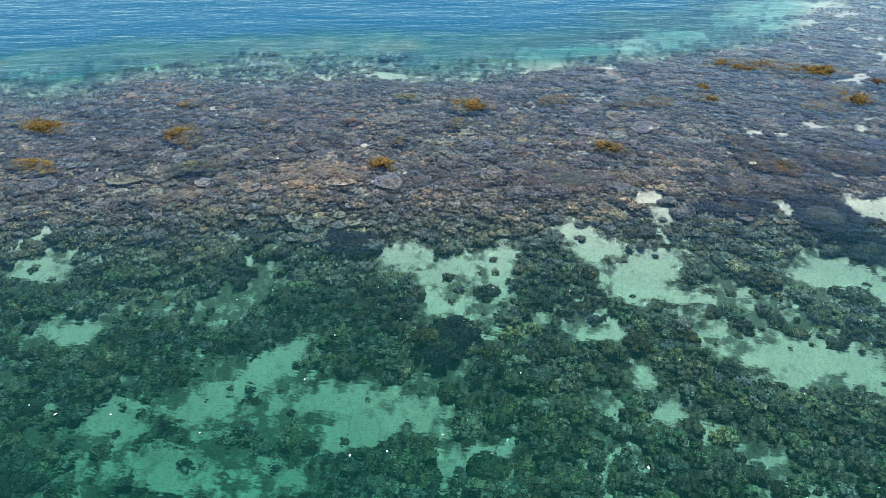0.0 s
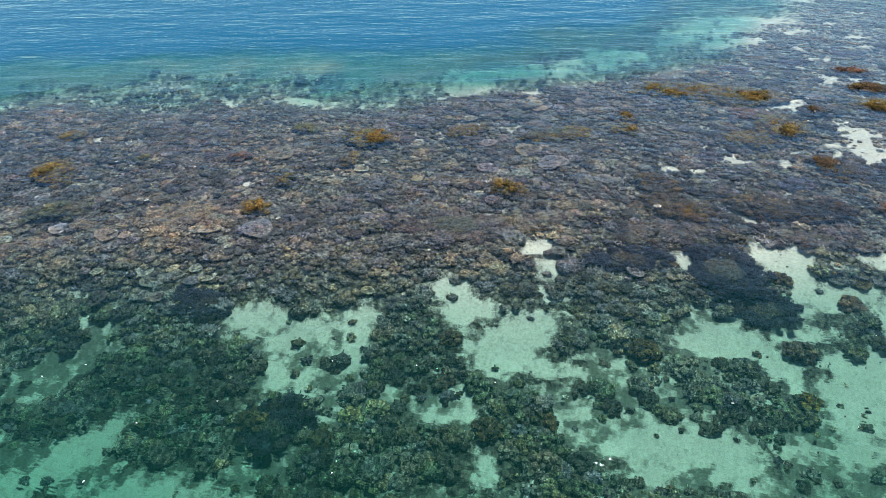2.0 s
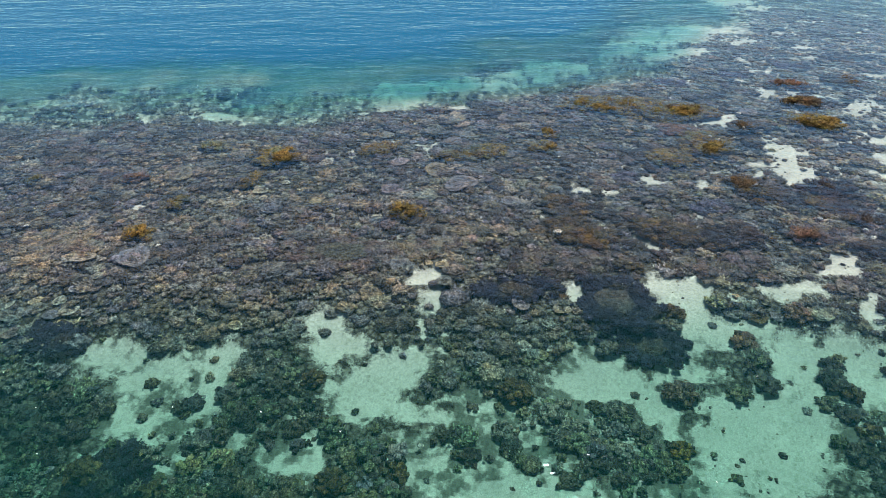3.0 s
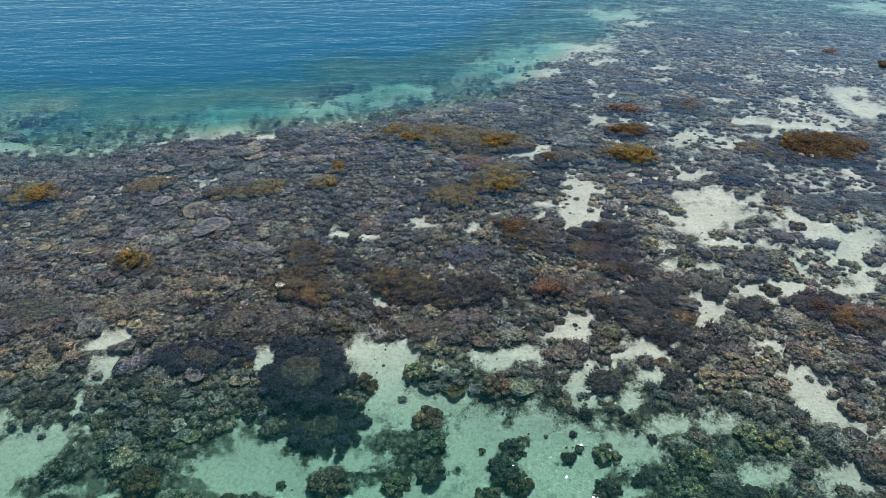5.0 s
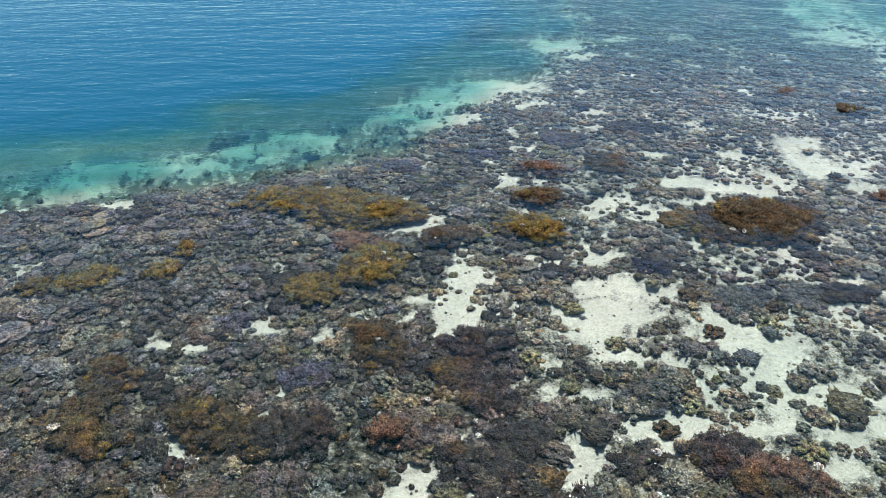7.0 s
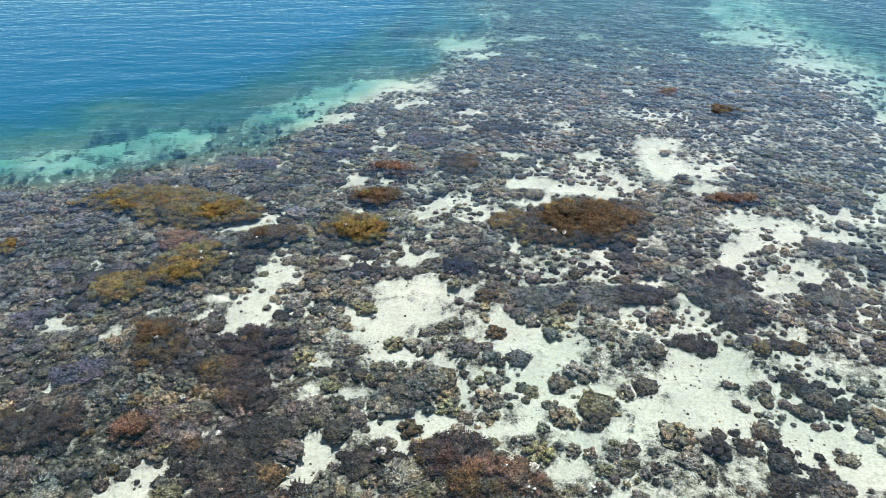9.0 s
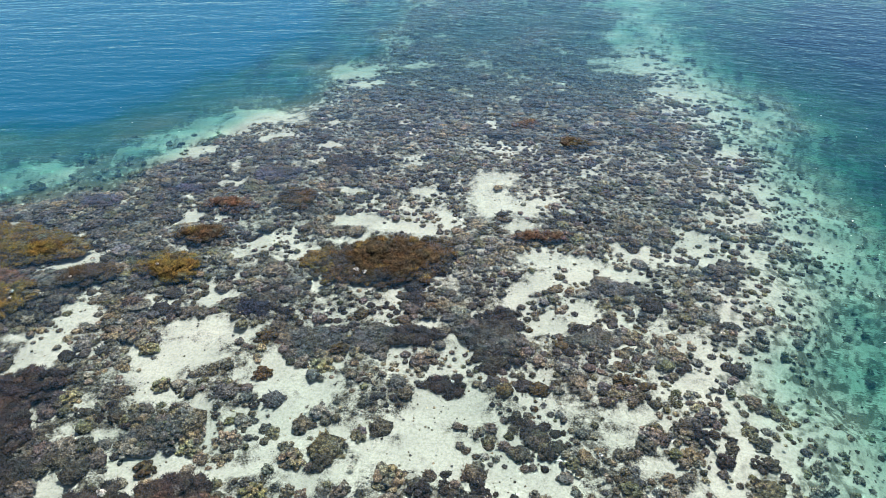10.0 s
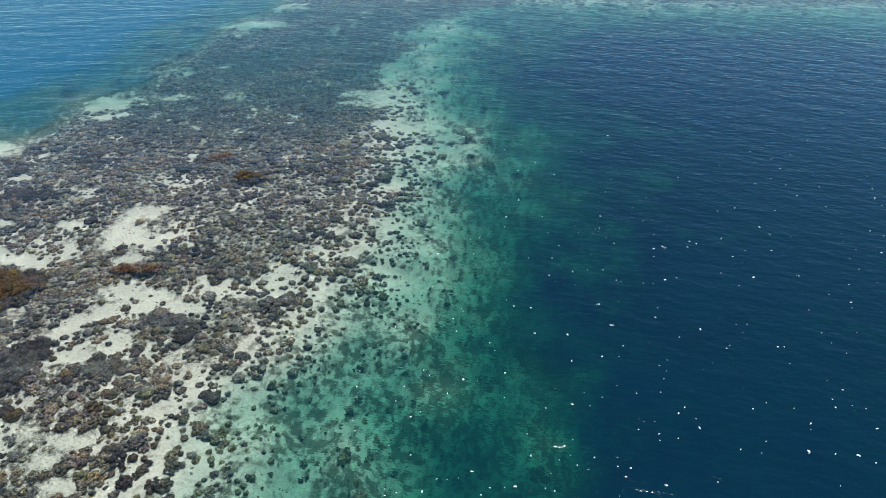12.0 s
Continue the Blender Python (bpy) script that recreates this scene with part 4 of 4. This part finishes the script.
for tone, x, y, rx, ry in HEADS:
    r = max(0.3, 0.5 * (rx + min(ry, rx)))
    base = height_at(x, y)
    thing = new("boulder_coral")
    thing.location = (x, y, base)
    foot = put("foot", HEAD_FOOT, x, y, base - 0.02, (r * 0.85, r * 0.8, r * 0.6), tone, rng, thing)
    count = 11 + int(r * 14)
    for k in range(count):
        up = 1 - (k + 0.5) / count
        a, flat = k * 2.39996 + rng.uniform(-0.3, 0.3), math.sqrt(max(0.0, 1 - up * up))
        far_out = r * rng.uniform(0.6, 0.82)
        size = r * rng.uniform(0.24, 0.4)
        put("knob", KNOBS[rng.integers(len(KNOBS))], x + math.cos(a) * flat * far_out, y + math.sin(a) * flat * far_out,
            base + up * far_out * 0.7, (size, size, size * rng.uniform(0.7, 1.0)), tone, rng, thing)
    tagged(thing, f"large {LOOKS[tone]} lobed boulder coral standing beside open sand", "coral", group="large boulder corals")

for x, y, rx, ry in PLATES:
    r = 0.5 * (rx + ry)
    base = height_at(x, y) + 0.04
    tone = ("brown", "lilac", "maroon")[rng.integers(3)]
    thing = new("table_coral")
    thing.location = (x, y, base)
    put("foot", HEAD_FOOT, x, y, base - 0.05, (r * 0.35, r * 0.35, 0.2), "dark", rng, thing)
    for tier in range(2):
        share = (1.0, 0.5)[tier] * r
        put("plate", DISCS[rng.integers(len(DISCS))], x + rng.uniform(-0.3, 0.3) * (r - share), y + rng.uniform(-0.3, 0.3) * (r - share),
            base - 0.02 * tier, (share, share, 0.34), tone, rng, thing)
    tagged(thing, f"wide {LOOKS[tone]} table coral with a pale growing rim", "coral", group="large table corals")

for x, y in LUMPS:
    r = rng.uniform(0.04, 0.085)
    lift = 0.36 if any(math.hypot((x - a) / c, (y - b) / d) < 1 for _, a, b, c, d in COLONIES) else 0.14
    ob = put("dead_coral", HEAD_MESHES[rng.integers(len(HEAD_MESHES))], x, y, height_at(x, y) + lift, (r * 1.2, r, r), "grey", rng)
    ob.color = (0.8, 0.77, 0.7, 1)
    tagged(ob, "bleached white piece of dead coral lying on the reef", "coral", group="bleached coral pieces")

# The crowd of smaller corals between them.
taken = [(x, y, rx, ry) for _, x, y, rx, ry in COLONIES] + [(x, y, rx, ry) for _, x, y, rx, ry in HEADS]


def scatter(x0, x1, y0, y1, step, low, high):
    nx, ny = int((x1 - x0) / step), int((y1 - y0) / step)
    gx, gy = np.meshgrid(np.arange(nx), np.arange(ny))
    x = x0 + (gx.ravel() + 0.5 * (gy.ravel() % 2) + rng.uniform(-0.35, 0.35, gx.size)) * step
    y = y0 + (gy.ravel() + rng.uniform(-0.35, 0.35, gx.size)) * step
    dense = is_coral(x, y)
    stray = rng.uniform(size=len(x)) < 0.22 * np.clip((crowding(x, y) - 0.45) / 0.25, 0.12, 1)
    stray &= (within(WIDE_POOLS, x, y, 0.4) < 0) | (rng.uniform(size=len(x)) < np.where(y < 15.5, 0.35, 0.2))
    free = within(taken, x, y, 0.2, 0.95) < 0
    gap = (rough(x, y, 0.75, 151) < 0.31) & (x > 19) & (y < 34)
    ok = ((dense & ~gap) | stray) & free & (depth_of(x, y) < np.where((y < 16) & (x < 20), 3.2, 2.1)) & (rng.uniform(size=len(x)) < 0.96 - 0.6 * ramp(depth_of(x, y), 0.7, 1.2) * (y > 14.5))
    x, y, dense = x[ok], y[ok], dense[ok]
    r = (low + (high - low) * rng.beta(1.5, 3.0, len(x))) * (0.6 + 0.85 * rough(x, y, 1.7, 141))
    r = np.where(dense, r, r * 0.7) * (1 - 0.1 * ramp(x, 21, 26) * (1 - ramp(y, 34, 38)))
    wide = (rng.uniform(size=len(x)) < 0.07) & dense & (r < 0.3)
    return x, y, np.where(wide, r * rng.uniform(1.6, 2.4, len(x)), r)


def even(v):
    """Values spread evenly from 0 to 1, in their order."""
    return np.argsort(np.argsort(v)) / max(1, len(v) - 1)


def pick_tones(x, y, n):
    """Pigments by zone: lilac and grey on the western flat, browns and near-black on the eastern, greenish browns in the deep; neighbours are mostly alike."""
    drift_of = value_noise(x, y, 5.0, 82)
    west = np.maximum(1 - ramp(x + 6 * (drift_of - 0.5), 12, 20), ramp(y, 30, 37))
    sets = (("dark", "slate", "lilac", "mauve", "grey", "lilac", "brown", "slate", "dusty", "grey", "tan"),
            ("black", "dark", "mauve", "brown", "slate", "grey", "olive", "brown", "grey", "dusty", "tan"))
    share = even(value_noise(x, y, 1.25, 83) + 0.6 * value_noise(x, y, 0.55, 84) + 0.5 * (rng.uniform(size=n) - 0.5))
    gloom = within(((15.8, 17.6, 4.4, 2.8), (10.5, 17.8, 3.4, 1.6), (25.6, 23.0, 3.0, 1.2), (30.5, 22.0, 2.6, 2.0)), x, y, 0.6)
    deep = ramp(depth_of(x, y), 0.6, 1.0)
    out = []
    for k in range(n):
        if gloom[k] > 0 and rng.uniform() < 0.6:
            names = ("maroon", "black", "umber", "dark", "mauve", "brown", "mauve")
        elif rng.uniform() < 0.75 * deep[k]:
            names = ("dark", "moss", "olive", "brown", "moss", "grey", "olive", "grey")
        elif x[k] > 35.0 and y[k] < 45 and rng.uniform() < 0.6:
            names = ("dark", "moss", "grey", "brown", "olive", "slate")
        else:
            names = sets[0] if rng.uniform() < west[k] else sets[1]
        out.append(names[int(min(len(names) - 1, share[k] * len(names)))])
    return np.array(out)


def joined(name, shapes, which, x, y, z, size, tones, label):
    verts, faces, tips, tints, at = [], [], [], [], 0
    spin = rng.uniform(0, 6.283, len(x))
    for k, (sv, sf, st) in enumerate(shapes):
        pick = np.nonzero(which == k)[0]
        if not len(pick):
            continue
        c, s = np.cos(spin[pick])[:, None], np.sin(spin[pick])[:, None]
        vx, vy, vz = sv[:, 0][None] * size[pick, 0][:, None], sv[:, 1][None] * size[pick, 0][:, None], sv[:, 2][None] * size[pick, 1][:, None]
        v = np.stack([vx * c - vy * s + x[pick][:, None], vx * s + vy * c + y[pick][:, None], vz + z[pick][:, None]], 2)
        n = len(sv)
        faces.append((sf[None] + (np.arange(len(pick)) * n)[:, None, None] + at).reshape(-1, 3))
        verts.append(v.reshape(-1, 3))
        tips.append(np.tile(st, len(pick)))
        base = np.array([TONES[t] for t in tones[pick]]) * rng.uniform(0.6, 1.5, (len(pick), 1)) * rng.uniform(0.95, 1.05, (len(pick), 3))
        tints.append(np.repeat(np.c_[base, np.ones(len(pick))], n, axis=0))
        at += n * len(pick)
    if not verts:
        return
    mesh = fill_mesh(name, np.concatenate(verts), np.concatenate(faces))
    give(mesh, "tip", np.concatenate(tips))
    give(mesh, "pigment", np.concatenate(tints), "FLOAT_COLOR")
    mesh.materials.append(CORALS)
    tagged(new(name, mesh), label, "coral", kind="stuff")


KINDS = (("boulder_coral", HEAD_MESHES, BOULDER_MID, BOULDER_FAR, "rounded boulder coral"), ("branching_coral", BUSH_MESHES, BUSH_MID, BUSH_FAR, "bushy branching coral"),
         ("table_coral", PLATE_MESHES, PLATE_MID, PLATE_MID, "flat plated table coral"))
x, y, r = scatter(-19, 45, 4.5, 37, 0.245, 0.09, 0.37)
zone = rough(x, y, 2.6, 91)
west = 1 - ramp(x, 15, 21)
draw = 0.6 * rng.uniform(size=len(x)) + 0.4 * zone
deep = depth_of(x, y)
r = r * (1 - 0.42 * ramp(deep, 0.5, 0.9) * (x > 30))
kind = np.where(deep > 0.8, np.where(draw < 0.55, 0, 1), np.where(draw < np.where(west > 0.5, 0.3, 0.4), 0, np.where(draw < np.where(west > 0.5, 0.81, 0.93), 1, 2)))
kind = np.where(r > 0.33, 1, kind)
tones = pick_tones(x, y, len(x))
z = bed_height(x, y)
for k, (name, meshes, mid, coarse, words) in enumerate(KINDS):
    mine = np.nonzero(kind == k)[0]
    stretch_of_plan = mine[(x[mine] > 13) & (x[mine] < 36) & (y[mine] < 24) & (y[mine] > np.interp(x[mine], (13, 20, 24, 30, 36), (11.5, 12.5, 16, 16.8, 18)))]
    single = stretch_of_plan[np.argsort(y[stretch_of_plan])][:300]
    for i in single:
        tall = min(r[i], 0.38) * (rng.uniform(0.65, 1.0) if k < 2 else 0.8)
        ob = put(name, meshes[rng.integers(len(meshes))], x[i], y[i], z[i] + (0.02 if k < 2 else 0.03), (r[i] * rng.uniform(0.9, 1.15), r[i], tall), tones[i], rng)
        tagged(ob, f"{LOOKS[tones[i]]} {words} on pale sand", "coral", group=f"{words}s on the flat")
    rest = np.setdiff1d(mine, single)
    tall = np.minimum(r[rest], 0.36) * (rng.uniform(0.65, 1.05, len(rest)) if k < 2 else 0.8)
    for close, shapes in ((y[rest] < 18, BOULDER_CLOSE if k == 0 else mid), ((y[rest] >= 18) & (y[rest] < 24), mid), (y[rest] >= 24, coarse)):
        group = rest[close]
        joined(f"{name}_field", shapes, rng.integers(len(shapes), size=len(group)), x[group], y[group], z[group] + 0.02, np.c_[r[group], tall[close]], tones[group],
               f"many {words}s crowded over the shallow reef flat")

# Beyond, where single corals blur together.
near_part, far_part = scatter(22, 48, 37, 78, 0.38, 0.12, 0.4), scatter(48, 100, 58, 105, 0.75, 0.25, 0.6)
x, y, r = [np.concatenate(pair) for pair in zip(near_part, far_part)]
joined("far_coral_field", BOULDER_FAR, rng.integers(len(BOULDER_FAR), size=len(x)), x, y, bed_height(x, y), np.c_[r, r * 0.75], pick_tones(x, y, len(x)),
       "distant corals crowded over the reef flat")
# Rubble on the open sand.
x = rng.uniform(10, 42, 5500)
y = rng.uniform(10, 34, 5500)
ok = (depth_of(x, y) < 2.5) & (rough(x, y, 1.2, 95) > 0.42)
x, y = x[ok], y[ok]
r = 0.02 + 0.06 * rng.beta(1.5, 4, len(x))
joined("coral_rubble", BOULDER_FAR, rng.integers(len(BOULDER_FAR), size=len(x)), x, y, bed_height(x, y) + 0.005, np.c_[r, r * 0.7],
       np.array(["grey", "tan", "brown", "dark"])[rng.integers(4, size=len(x))], "small broken coral rubble strewn over sand")

# Pale knobs and broken tips among the living corals.
x = rng.uniform(-16, 38, 7000)
y = rng.uniform(8, 36, 7000)
ok = (depth_of(x, y) < 1.3) & is_coral(x, y)
x, y = x[ok], y[ok]
r = 0.025 + 0.07 * rng.beta(1.5, 3, len(x))
joined("coral_tips", BOULDER_FAR, rng.integers(len(BOULDER_FAR), size=len(x)), x, y, bed_height(x, y) + rng.uniform(0.1, 0.2, len(x)), np.c_[r, r * 0.7],
       np.array(["tan", "grey", "tan", "yellow", "dusty"])[rng.integers(5, size=len(x))], "small pale knobs and broken tips among living coral")


# Flecks of foam that drift on the basin, and two clumps of torn weed among them.
def fleck_shape(seed):
    rng = np.random.default_rng(seed)
    a = np.linspace(0, 2 * math.pi, 8, endpoint=False)
    rim = rng.uniform(0.5, 1.1, 8)
    low = np.c_[rim * np.cos(a), rim * np.sin(a) * 0.6, np.zeros(8)]
    high = np.c_[low[:, :2] * 0.7, np.full(8, 0.3)]
    tri = []
    for k in range(8):
        q = (k + 1) % 8
        tri += [(k, q, q + 8), (k, q + 8, k + 8), (k + 8, q + 8, 16)]
    return np.concatenate([low, high, [[0, 0, 0.4]]]), np.array(tri), np.zeros(17)


def drift(name, label, count, x0, x1, y0, y1, low, high):
    fx, fy = rng.uniform(x0, x1, count), y0 + (y1 - y0) * rng.beta(1.1, 2.2, count)
    ok = depth_of(fx, fy) > 1.0
    fx, fy = fx[ok], fy[ok]
    size = low + (high - low) * rng.beta(1.2, 5, len(fx))
    joined(name, FLECKS, rng.integers(len(FLECKS), size=len(fx)), fx, fy, np.full(len(fx), 0.004), np.c_[size, size * 0.5], np.full(len(fx), "grey"), label)
    bpy.data.objects[name].data.materials[0] = FOAM


FLECKS = [fleck_shape(500 + k) for k in range(6)]
drift("foam_flecks", "small white flecks of foam drifting on the water", 760, 39, 64, 12, 40, 0.014, 0.08)
drift("foam_specks", "a few tiny white foam specks drifting on open water", 160, -8, 30, 5, 52, 0.015, 0.045)


def weed(x, y):
    thing = new("seaweed_clump")
    thing.location = (x, y, -0.05)
    for k in range(6):
        put("frond", BUSH_MESHES[k % len(BUSH_MESHES)], x + rng.uniform(-0.3, 0.3), y + rng.uniform(-0.2, 0.2), -0.08, (0.16, 0.16, 0.1), "russet", rng, thing)
    tagged(thing, "reddish brown clump of torn seaweed drifting just under the surface", "seaweed", group="drifting weed")


weed(46.67, 21.16)
weed(43.80, 18.64)
weed(50.29, 18.22)
